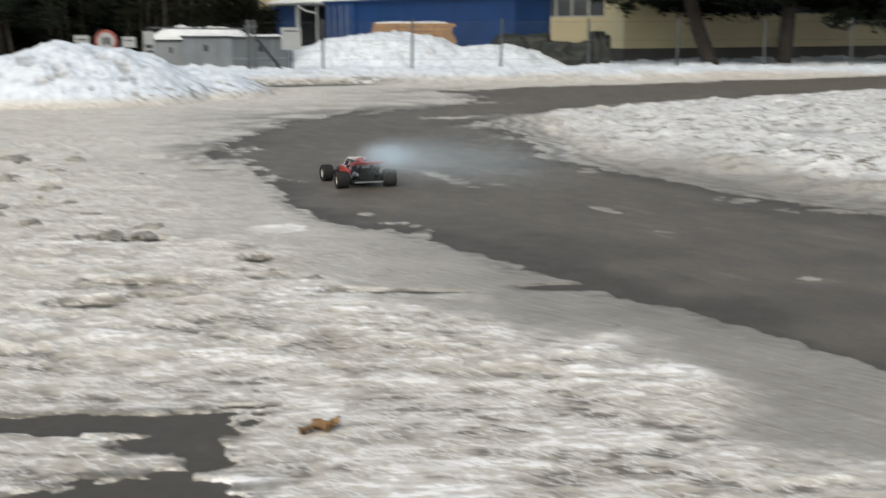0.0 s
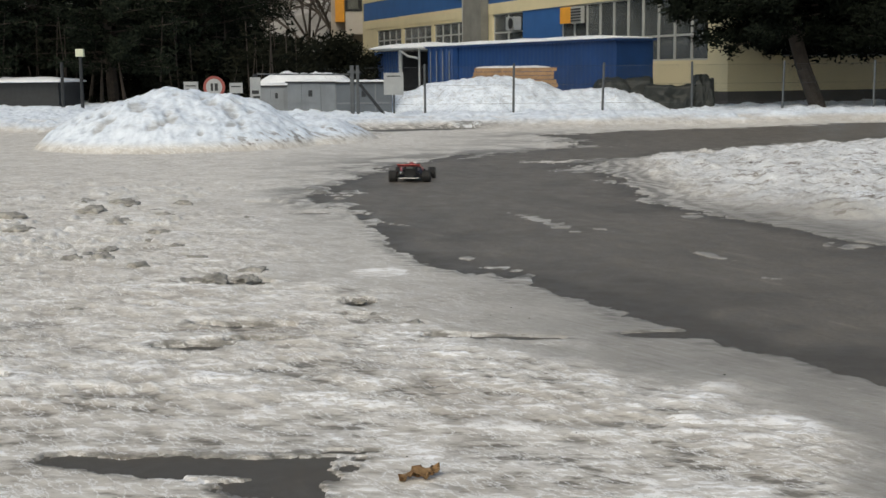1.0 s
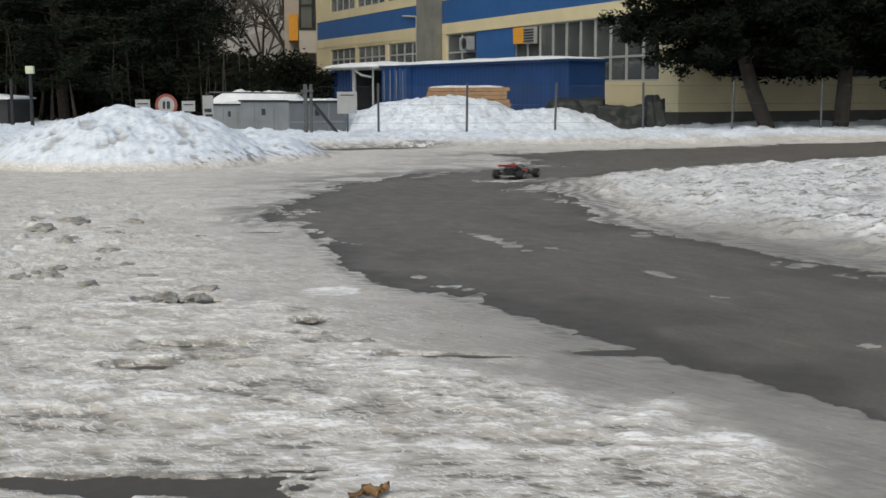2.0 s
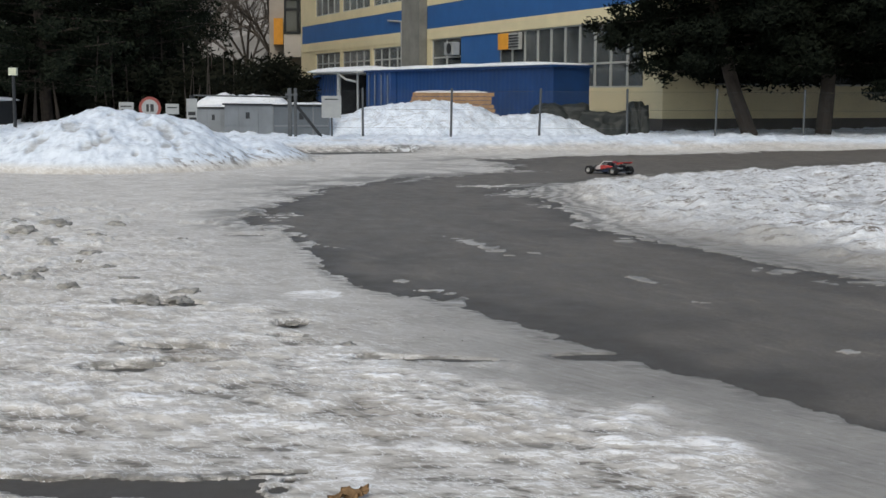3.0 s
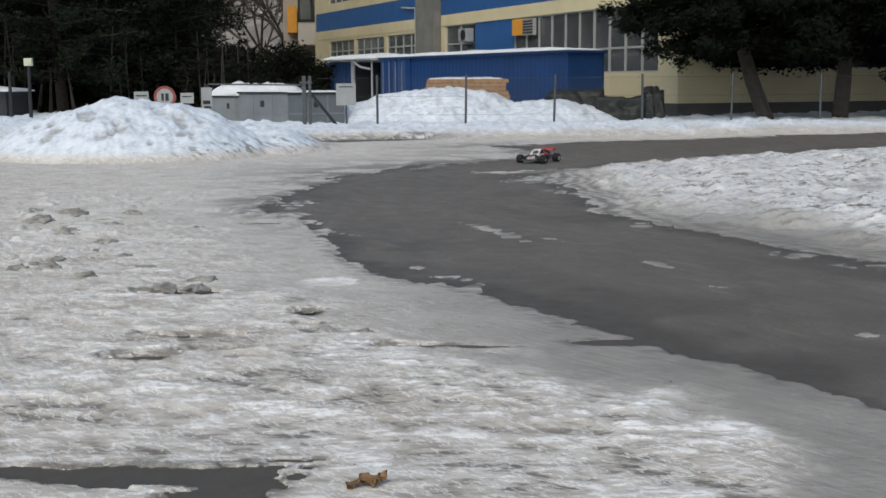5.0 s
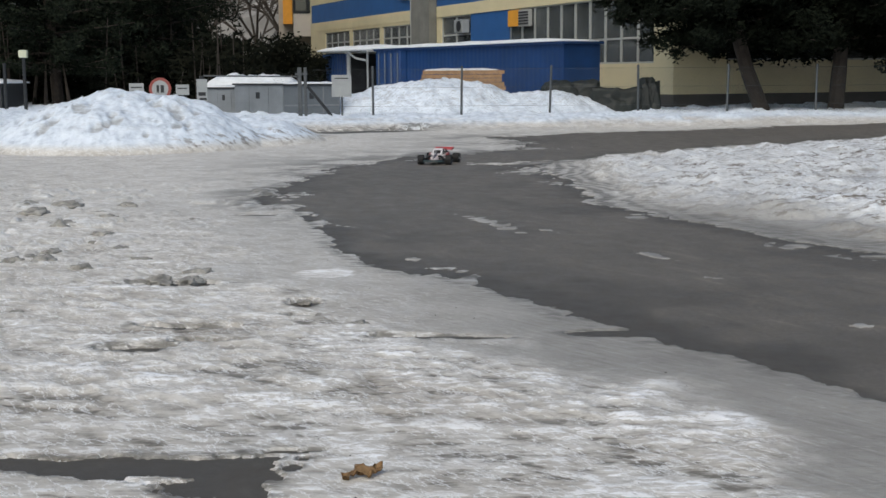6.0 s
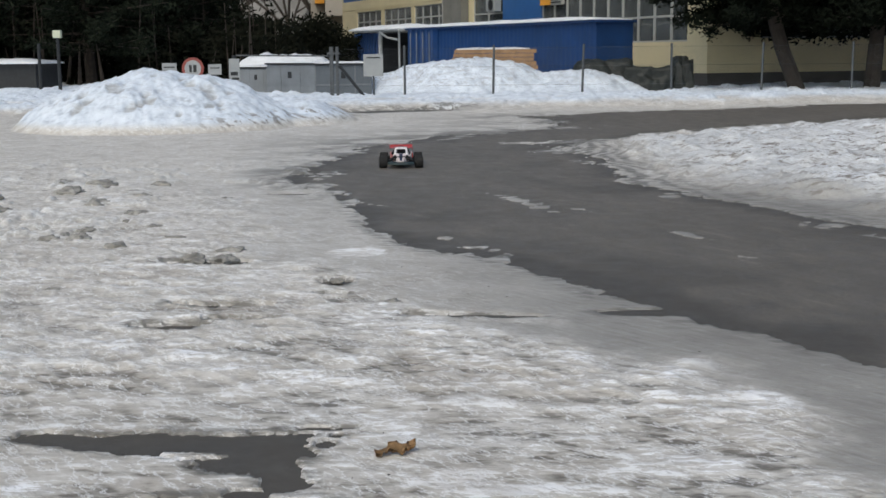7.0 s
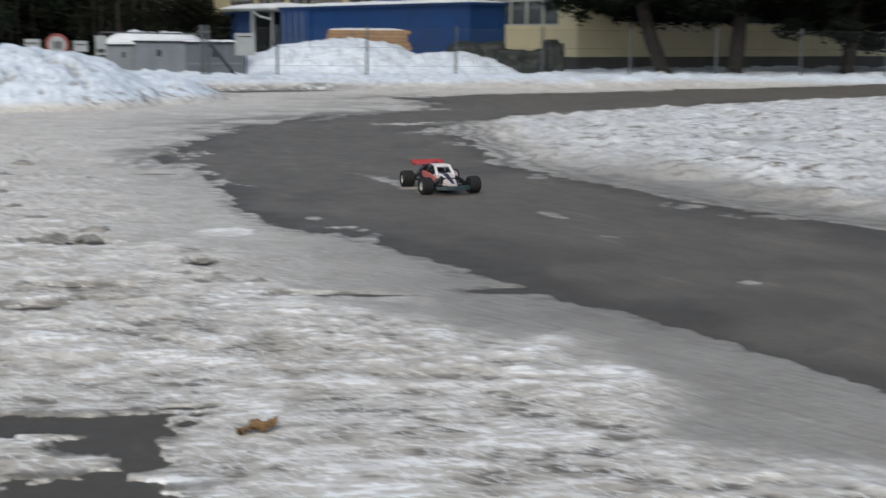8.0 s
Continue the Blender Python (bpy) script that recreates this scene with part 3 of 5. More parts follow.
def build_road():
    """The asphalt, close-meshed where the snow melts onto it, with a layer for wetness and painted near darkening."""
    y = np.concatenate([np.linspace(-16, 3, 24), 3.1 * (68 / 3.1) ** np.linspace(0, 1, 240)])
    rows, cols = len(y), 330
    ys = np.repeat(y[:, None], cols, 1)
    xs = np.sinh(np.linspace(-3.3, 3.6, cols))[None, :] * 3.3 + 0 * ys
    d = road_distance(xs, ys) + 0.34 * fbm(xs, ys, 0.9, 4, 11) + 0.2 * fbm(xs, ys, 4.0, 3, 21, 0.6)
    # last term paints nearer asphalt darker, where its grazing sheen is weaker
    wet_and_near_dark = np.clip(0.6 * ss(pool(xs, ys, -1.1, 3.9, 1.4, 0.6), -0.2, 0.1) + 0.75 * ss(d, -0.30, 0.0) + 0.5 * ss(fbm(xs, ys, 0.8, 3, 301), 0.18, 0.4) * ss(d, -1.6, -0.4)
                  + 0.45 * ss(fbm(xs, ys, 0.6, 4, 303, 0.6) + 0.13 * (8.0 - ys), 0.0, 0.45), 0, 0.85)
    i = np.arange(rows * cols).reshape(rows, cols)
    quads = np.stack([i[:-1, :-1], i[:-1, 1:], i[1:, 1:], i[1:, :-1]], -1).reshape(-1, 4)
    me = bpy.data.meshes.new("road")
    me.from_pydata(np.stack([xs, ys, 0 * xs], -1).reshape(-1, 3).tolist(), [], quads.tolist())
    lay = me.attributes.new("wet_and_near_dark", "FLOAT", "POINT")
    lay.data.foreach_set("value", wet_and_near_dark.ravel().astype(np.float32))
    me.materials.append(ASPHALT)
    tagged(new("road", me), "worn damp grey asphalt road through old snow", "road", kind="structure")


def build_ground():
    sheet("ground", -2500, 2500, -2500, 2500, -0.12, SOIL, "frozen brown ground out to the horizon", "ground")
    build_road()
    rows, cols = 800, 760
    y = 2.4 * (62 / 2.4) ** (np.linspace(0, 1, rows))
    u = np.linspace(-1, 1, cols)
    ys = np.repeat(y[:, None], cols, 1)
    snow_sheet("snow_cover", u[None, :] * (1.3 + 0.50 * ys), ys, "old trodden snow, grey-beige and icy, with white heaps")
    gx, gy = np.meshgrid(np.linspace(-40, 62, 410), np.linspace(-16, 68, 338))
    within = (gy > 2.9) & (gy < 61) & (np.abs(gx) < 0.8 + 0.50 * gy)
    snow_sheet("outer_snow", gx, gy, "old trodden snow, grey-beige and icy", np.where(within, -0.4, 0.0))


build_ground()


# ---- buildings ----
ALONG, ACROSS = Vector((-0.409, 0.913, 0)).normalized(), Vector((0.913, 0.409, 0)).normalized()
CORNER = Vector((7.53, 43.15, 0))
# local x runs along the long facade away from the corner, local y into the building
FACADE = Matrix.Translation(CORNER) @ Matrix((( ALONG.x, ACROSS.x, 0, 0), (ALONG.y, ACROSS.y, 0, 0), (0, 0, 1, 0), (0, 0, 0, 1)))


def window_unit(parent, x0, x1, z0, z1, side=False, transom=None, t=0.06):
    """A framed window in an opening of the wall; side: in the wall that runs along local y."""
    m = Matrix.Rotation(radians(90), 4, "Z") @ Matrix.Diagonal((1, -1, 1, 1)) if side else Matrix.Identity(4)
    bm = bmesh.new()
    for lo, hi in (((x0, 0.06, z0), (x0 + t, 0.15, z1)), ((x1 - t, 0.06, z0), (x1, 0.15, z1)),
                   ((x0 + t, 0.06, z0), (x1 - t, 0.15, z0 + t)), ((x0 + t, 0.06, z1 - t), (x1 - t, 0.15, z1))):
        box(bm, lo, hi, m)
    if transom:
        box(bm, (x0 + t, 0.07, transom - 0.04), (x1 - t, 0.14, transom + 0.04), m)
    bmesh.ops.recalc_face_normals(bm, faces=bm.faces)
    w = part("window", bm, FRAME, parent)
    bm = box(bmesh.new(), (x0 + t, 0.095, z0 + t), (x1 - t, 0.105, z1 - t), m)
    bmesh.ops.recalc_face_normals(bm, faces=bm.faces)
    p = part("pane", bm, GLASS, w)
    p.visible_shadow = False
    return w


def build_factory():
    f = thing("factory_building", FACADE, "cream factory with blue facade bands and long window strips", "building")
    L, D, H = 42.0, 46.0, 10.4

    def band(name, x0, x1, z0, z1, mat, y0=0.0, y1=0.3, label=""):
        return part(name, box(bmesh.new(), (x0, y0, z0), (x1, y1, z1)), mat, f, label)

    def side_band(name, y0, y1, z0, z1, mat, x0=0.0, x1=0.3, label=""):
        return part(name, box(bmesh.new(), (x0, y0, z0), (x1, y1, z1)), mat, f, label)

    # long facade
    band("plinth", 0, L, -0.1, 0.64, PLINTH, 0.02, 0.3, "dark stained plinth")
    band("wall", 0, L, 0.64, 1.75, CREAM)
    band("wall", 0, 1.27, 1.75, 4.22, CREAM)
    for a, b in ((20.5, 24.1), (39.6, L)):
        band("wall", a, b, 1.75, 4.22, CREAM)
    band("wall", 0, L, 4.22, 4.76, CREAM, -0.03)
    band("blue_band", 0.0, 21.0, 4.76, 5.9, BLUE_PANEL, -0.01, label="blue facade band")
    band("blue_band", 23.4, L, 4.76, 5.9, BLUE_PANEL, -0.01, label="blue facade band")
    band("wall", 0, L, 5.9, 6.38, CREAM, -0.03)
    band("wall", 0, 1.27, 6.38, 8.6, CREAM)
    band("wall", 20.5, 24.1, 6.38, 8.6, CREAM)
    band("wall", 39.6, L, 6.38, 8.6, CREAM)
    band("wall", 0, L, 8.6, H, CREAM)
    band("pilaster", 21.0, 23.4, 0, H, CONCRETE, -0.45, -0.031, "grey concrete pilaster")
    part("downpipe", tube(tube(bmesh.new(), (24.2, -0.12, 0.2), (24.2, -0.12, 5.3), 0.06), (24.2, -0.12, 5.3), (26.2, -0.12, 5.45), 0.05), FRAME, f, "pale downpipe")
    # window strips
    x = 1.27
    while x < 12.9:
        window_unit(f, x, x + 1.155, 1.75, 4.22, transom=2.68)
        x += 1.163
    band("blue_panel", 12.9, 17.0, 1.75, 4.22, BLUE_PANEL, 0.02, 0.2, "blue infill panel")
    for x in (17.0, 18.75):
        window_unit(f, x, x + 1.74, 1.75, 4.22, transom=3.3)
    for x0 in (24.1, 29.3, 34.5):
        for k in range(4):
            window_unit(f, x0 + k * 1.18, x0 + k * 1.18 + 1.17, 1.75, 4.05, transom=3.4)
        band("pier", x0 + 4.72, x0 + 5.2, 1.75, 4.22, CREAM)
        band("wall", x0, x0 + 4.72, 4.05, 4.22, CREAM)
        for k in range(4):
            window_unit(f, x0 + k * 1.18, x0 + k * 1.18 + 1.17, 6.38, 8.6, transom=7.9)
        band("pier", x0 + 4.72, x0 + 5.2, 6.38, 8.6, CREAM)
    x = 1.27
    while x < 20.2:
        window_unit(f, x, x + 1.2, 6.38, 8.6, transom=7.9)
        x += 1.2019
    # short side
    side_band("plinth", 0.3, D, -0.1, 0.64, PLINTH, 0.02, 0.3, "dark stained plinth")
    side_band("wall", 0.3, D, 0.64, 1.84, CREAM)
    side_band("wall", 0.3, 2.2, 1.84, 4.22, CREAM)
    side_band("wall", 0.3, D, 4.22, 6.38, CREAM)
    side_band("wall", 0.3, D, 6.38, H, CREAM)
    y = 2.2
    while y < D - 2.5:
        window_unit(f, y, y + 2.3, 1.84, 4.22, True, 3.4)
        side_band("pier", y + 2.3, y + 2.6, 1.84, 4.22, CREAM)
        y += 2.6
    side_band("wall", y, D, 1.84, 4.22, CREAM)
    # inside, floor slabs and roof
    part("room", box(bmesh.new(), (0.3, 5.0, 0), (L, 5.2, H)), ROOM, f, "dim inner wall")
    part("room", box(bmesh.new(), (5.0, 5.2, 0), (5.2, D, H)), ROOM, f, "dim inner wall")
    part("slab", box(bmesh.new(), (0.3, 0.3, 4.5), (L, D, 4.7)), CONCRETE, f, "concrete floor slab")
    part("roof", box(bmesh.new(), (-0.25, -0.25, H), (L + 0.2, D, H + 0.3), None, 0.04), CONCRETE, f, "flat roof")
    part("end_wall", box(bmesh.new(), (L, 0, -0.1), (L + 0.3, D, H)), CREAM, f)
    # fittings
    for x, z in ((17.05, 3.35),):
        a = part("air_conditioner", box(bmesh.new(), (x, -0.42, z), (x + 0.95, -0.02, z + 0.62), None, 0.03), WHITE_SIGN, f, "white air conditioner unit")
        part("fan_grille", lathe(bmesh.new(), [(0.02, 0.0), (0.24, 0.0), (0.26, -0.02), (0.26, -0.03), (0.0, -0.035)], 20), DARK_METAL, a, "dark round fan grille").matrix_world = Matrix.Translation((x + 0.34, -0.425, z + 0.31))
    part("sign_panel", box(bmesh.new(), (11.75, -0.14, 3.45), (12.75, -0.04, 4.15), None, 0.01), ORANGE, f, "orange sign panel")
    v = part("vent_box", box(bmesh.new(), (10.6, -0.2, 3.42), (11.6, -0.04, 4.12), None, 0.01), FRAME, f, "pale louvred vent")
    for k in range(5):
        part("louvre", box(bmesh.new(), (10.66, -0.23, 3.5 + k * 0.12), (11.54, -0.2, 3.56 + k * 0.12)), DARK_METAL, v)
    return f


def snow_slab(name, lo, hi, parent, seed=1.0):
    """A soft-edged cap of snow lying on a roof or lid."""
    bm = bmesh.new()
    nx, ny = 26, 8
    g = [[None] * (ny + 1) for _ in range(nx + 1)]
    for i in range(nx + 1):
        for j in range(ny + 1):
            u, v = i / nx, j / ny
            e = min(1.0, 6 * min(u, 1 - u, v * 0.5, (1 - v) * 0.5))
            w = noise.fractal(Vector((u * 9 + seed, v * 3, seed)), 0.9, 2, 3)
            g[i][j] = bm.verts.new((lo[0] + (hi[0] - lo[0]) * u, lo[1] + (hi[1] - lo[1]) * v + 0.05 * w, lo[2] + (hi[2] - lo[2]) * (0.25 + 0.75 * e ** 0.5 + 0.22 * w * e)))
    for i in range(nx):
        for j in range(ny):
            bm.faces.new((g[i][j], g[i + 1][j], g[i + 1][j + 1], g[i][j + 1]))
    r = bmesh.ops.extrude_face_region(bm, geom=bm.faces[:])["geom"]
    for v in r:
        if isinstance(v, bmesh.types.BMVert):
            v.co.z = lo[2]
    bmesh.ops.recalc_face_normals(bm, faces=bm.faces)
    return smooth_shade(part(name, bm, SNOW_CAP, parent, "white snow cap"))


SNOW_CAP = worn("fresh_snow_cap", (0.80, 0.83, 0.87), 0.85, 2.0, 0.6, relief=0.3, dist=0.02, fine=12)


def ribbed(lo, hi, pitch, depth):
    """A sheet-metal box whose long front is folded into upright ribs."""
    plan, x = [(hi[0], hi[1]), (lo[0], hi[1]), (lo[0], lo[1])], lo[0] + pitch * 0.2
    while x < hi[0] - pitch:
        plan += [(x, lo[1]), (x + pitch * 0.12, lo[1] - depth), (x + pitch * 0.5, lo[1] - depth), (x + pitch * 0.62, lo[1])]
        x += pitch
    plan.append((hi[0], lo[1]))
    bm = bmesh.new()
    rings = [[bm.verts.new((px, py, z)) for px, py in plan] for z in (lo[2], hi[2])]
    for i in range(len(plan)):
        k = (i + 1) % len(plan)
        bm.faces.new((rings[0][i], rings[0][k], rings[1][k], rings[1][i]))
    bm.faces.new(rings[1])
    bmesh.ops.recalc_face_normals(bm, faces=bm.faces)
    return bm


def build_shed():
    a, b = Vector((3.65, 42.69, 0)), Vector((-3.55, 54.0, 0))
    d = (b - a).normalized()
    n = Vector((d.y, -d.x, 0))
    m = Matrix.Translation(b) @ Matrix(((-d.x, n.x, 0, 0), (-d.y, n.y, 0, 0), (0, 0, 1, 0), (0, 0, 0, 1)))
    L = (b - a).length
    s = thing("storage_shed", m, "long blue sheet-metal shed with snow on its roof", "shed")
    part("body", ribbed((2.6, 0, 0), (L, 1.6, 2.42), 0.28, 0.005), BLUE_METAL, s)
    part("door_section", ribbed((0, -0.06, 0), (2.59, 1.6, 2.42), 0.45, 0.05), BLUE_METAL, s, "blue corrugated doors with pale streaks")
    for k in range(4):
        part("door_bar", tube(bmesh.new(), (0.35 + 0.55 * k, -0.13, 0.2), (0.35 + 0.55 * k, -0.13, 2.3), 0.022), GREY_METAL, s, "grey locking bar")
    part("roof_edge", box(bmesh.new(), (-0.05, -0.16, 2.421), (L + 0.1, 1.7, 2.50), None, 0.01), BLUE_METAL, s)
    snow_slab("snow_cap", (-0.1, -0.22, 2.501), (L - 0.1, 1.65, 2.66), s, 2.0)
    # canopy and second box beyond
    c = thing("canopy", m, "lean-to canopy on posts, thick with snow", "canopy")
    part("deck", box(bmesh.new(), (-4.4, -0.5, 2.40), (-0.06, 2.4, 2.46)), FRAME, c)
    snow_slab("snow_cap", (-4.6, -0.7, 2.461), (-0.12, 2.4, 2.72), c, 5.0)
    for x in (-2.15, -0.35):
        part("post", tube(bmesh.new(), (x, -0.3, 0), (x, -0.3, 2.4), 0.10 if x < -1 else 0.05), WHITE_SIGN, c, "white post")
    part("gutter", tube(tube(bmesh.new(), (-1.6, -0.58, 2.36), (-0.9, -0.58, 2.12), 0.05), (-0.9, -0.58, 2.12), (-0.1, -0.5, 2.02), 0.05), WHITE_SIGN, c, "white bent gutter pipe")
    k = thing("storage_box", m, "blue corrugated storage box under the canopy", "container")
    part("body", ribbed((-5.6, 0.1, 0), (-3.0, 2.4, 2.36), 0.3, 0.04), BLUE_METAL, k)
    part("back_panel", box(bmesh.new(), (-2.95, 2.2, 0), (-0.1, 2.4, 2.36)), DARK_METAL, k, "dark back wall")
    # dark sheet added over the blue end face, for the shade there
    part("end_shade", box(bmesh.new(), (-2.99, 0.12, 0), (-2.97, 2.19, 2.36)), DARK_METAL, k, "dark sheet for the shade on the blue end face")


def build_house():
    h = thing("apartment_house", pose(-14.1, 86, -0.25, 0, 0, 8), "beige house with an enclosed balcony and orange panel", "house")
    part("wall", box(bmesh.new(), (1.6, 0.6, 0), (5.2, 9, 13)), BEIGE, h)
    part("balcony", box(bmesh.new(), (2.6, -0.9, 4.3), (5.4, 0.59, 5.9), None, 0.04), WHITE_RENDER, h, "pale balcony parapet")
    part("orange_panel", box(bmesh.new(), (1.9, -0.3, 5.2), (2.55, 0.59, 7.0)), ORANGE, h, "orange side panel")
    g = part("balcony_glazing", box(bmesh.new(), (2.7, -0.85, 5.901), (5.3, 0.59, 8.3)), GLASS, h, "dark glazed balcony")
    for x in (2.62, 3.5, 4.4, 5.25):
        part("glazing_bar", box(bmesh.new(), (x, -0.93, 5.901), (x + 0.14, -0.86, 8.3)), DARK_METAL, g)
    for z in (5.92, 7.5, 8.2):
        part("glazing_bar", box(bmesh.new(), (2.62, -0.97, z), (5.39, -0.931, z + 0.14)), DARK_METAL, g)
    part("roof", box(bmesh.new(), (1.3, 0.3, 13.001), (5.6, 9.3, 13.4)), CONCRETE, h)
    t = thing("hut", pose(-20.1, 48.2, 0, 0, 0, -3), "low dark hut with a snow-covered flat roof", "hut")
    part("wall", box(bmesh.new(), (-4, 0, -0.1), (2.1, 2.2, 1.15)), DARK_METAL, t)
    snow_slab("snow_cap", (-4.2, -0.3, 1.151), (2.3, 2.4, 1.36), t, 8.0)


# ---- trees ----
def clump(verts, faces, at, r, rnd, count, flat=0.7):
    for _ in range(count):
        d = Vector((rnd.gauss(0, 1), rnd.gauss(0, 1), rnd.gauss(0, 1) * flat))
        c = at + d * r * 0.40
        a = Vector((rnd.uniform(-1, 1), rnd.uniform(-1, 1), rnd.uniform(-0.4, 0.9))).normalized() * r * rnd.uniform(0.22, 0.48)
        b = a.orthogonal().normalized() * r * rnd.uniform(0.06, 0.13)
        i = len(verts)
        verts += [c - b, c + b, c + a * 1.0 + b * 0.25, c + a * 1.0 - b * 0.25]
        faces.append((i, i + 1, i + 2, i + 3))


def crown_mesh(name, verts, faces, material):
    me = bpy.data.meshes.new(name)
    me.from_pydata([tuple(v) for v in verts], [], faces)
    me.materials.append(material)
    return new(name, me)


def pine(name, height, radius, bare, seed, label, lean=(0, 0), density=1.0, trunk_r=0.22, group="pines", needles=None):
    """A dark pine: a tapered leaning trunk, whorls of limbs and sprays of needles along them."""
    rnd = random.Random(seed)
    t = thing(name, pose(0, 0, 0), label, "tree", group)
    bm = bmesh.new()
    pts = []
    for k in range(9):
        u = k / 8
        pts.append(Vector((lean[0] * u ** 0.8 + 0.12 * math.sin(5 * u + seed), lean[1] * u + 0.10 * math.cos(4 * u + seed), height * u)))
    for k in range(8):
        tube(bm, pts[k], pts[k + 1], trunk_r * (1 - 0.10 * k), trunk_r * (1 - 0.10 * (k + 1)), 10)
    verts, faces = [], []
    z = bare
    while z < height:
        u = z / height
        base = pts[min(7, int(u * 8))].lerp(pts[min(8, int(u * 8) + 1)], u * 8 - int(u * 8))
        reach = radius * min(1.0, (1.08 - u) ** 0.75) * (0.85 + 0.3 * rnd.random())
        n = rnd.choice((4, 5, 6))
        off = rnd.uniform(0, 6.28)
        for k in range(n):
            ang = off + k * 6.283 / n + rnd.uniform(-0.4, 0.4)
            ln = reach * rnd.uniform(0.65, 1.1)
            tip = base + Vector((math.cos(ang) * ln, math.sin(ang) * ln, ln * rnd.uniform(-0.16, 0.22)))
            tube(bm, base, tip, 0.06 * (1.15 - u), 0.012, 5)
            steps = max(3, int(ln / 0.34))
            for q in range(1, steps + 1):
                f = q / steps
                if f < 0.22:
                    continue
                at = base.lerp(tip, f) + Vector((rnd.gauss(0, 0.16), rnd.gauss(0, 0.16), rnd.gauss(0, 0.12) - 0.05))
                clump(verts, faces, at, 0.46 * (0.8 + 0.4 * rnd.random()), rnd, int(30 * density))
        z += 0.42 * (0.8 + 0.4 * rnd.random())
    part("trunk", bm, BARK, t)
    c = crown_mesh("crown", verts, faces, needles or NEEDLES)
    c.parent = t
    return t


def branch(bm, a, d, ln, r, depth, rnd):
    b = a + d * ln
    tube(bm, a, b, r, r * 0.62, 5)
    if depth == 0:
        return
    for _ in range(rnd.choice((2, 3, 3))):
        e = (d + Vector((rnd.gauss(0, 0.42), rnd.gauss(0, 0.42), rnd.gauss(0.08, 0.25)))).normalized()
        branch(bm, a.lerp(b, rnd.uniform(0.55, 1.0)), e, ln * rnd.uniform(0.6, 0.82), r * 0.6, depth - 1, rnd)


def bare_tree(seed, height):
    rnd = random.Random(seed)
    t = thing("bare_tree", pose(0, 0, 0), "leafless brown tree behind the yard", "tree", "bare trees")
    bm = tube(bmesh.new(), (0, 0, -0.1), (0, 0, height * 0.28), height * 0.018, height * 0.014, 8)
    part("trunk", bm, BARE, t)
    bm = bmesh.new()
    for _ in range(5):
        e = Vector((rnd.gauss(0, 0.35), rnd.gauss(0, 0.35), 1)).normalized()
        branch(bm, Vector((0, 0, height * rnd.uniform(0.2, 0.28))), e, height * 0.24, height * 0.009, 4, rnd)
    part("twig_crown", bm, BARE, t)
    return t


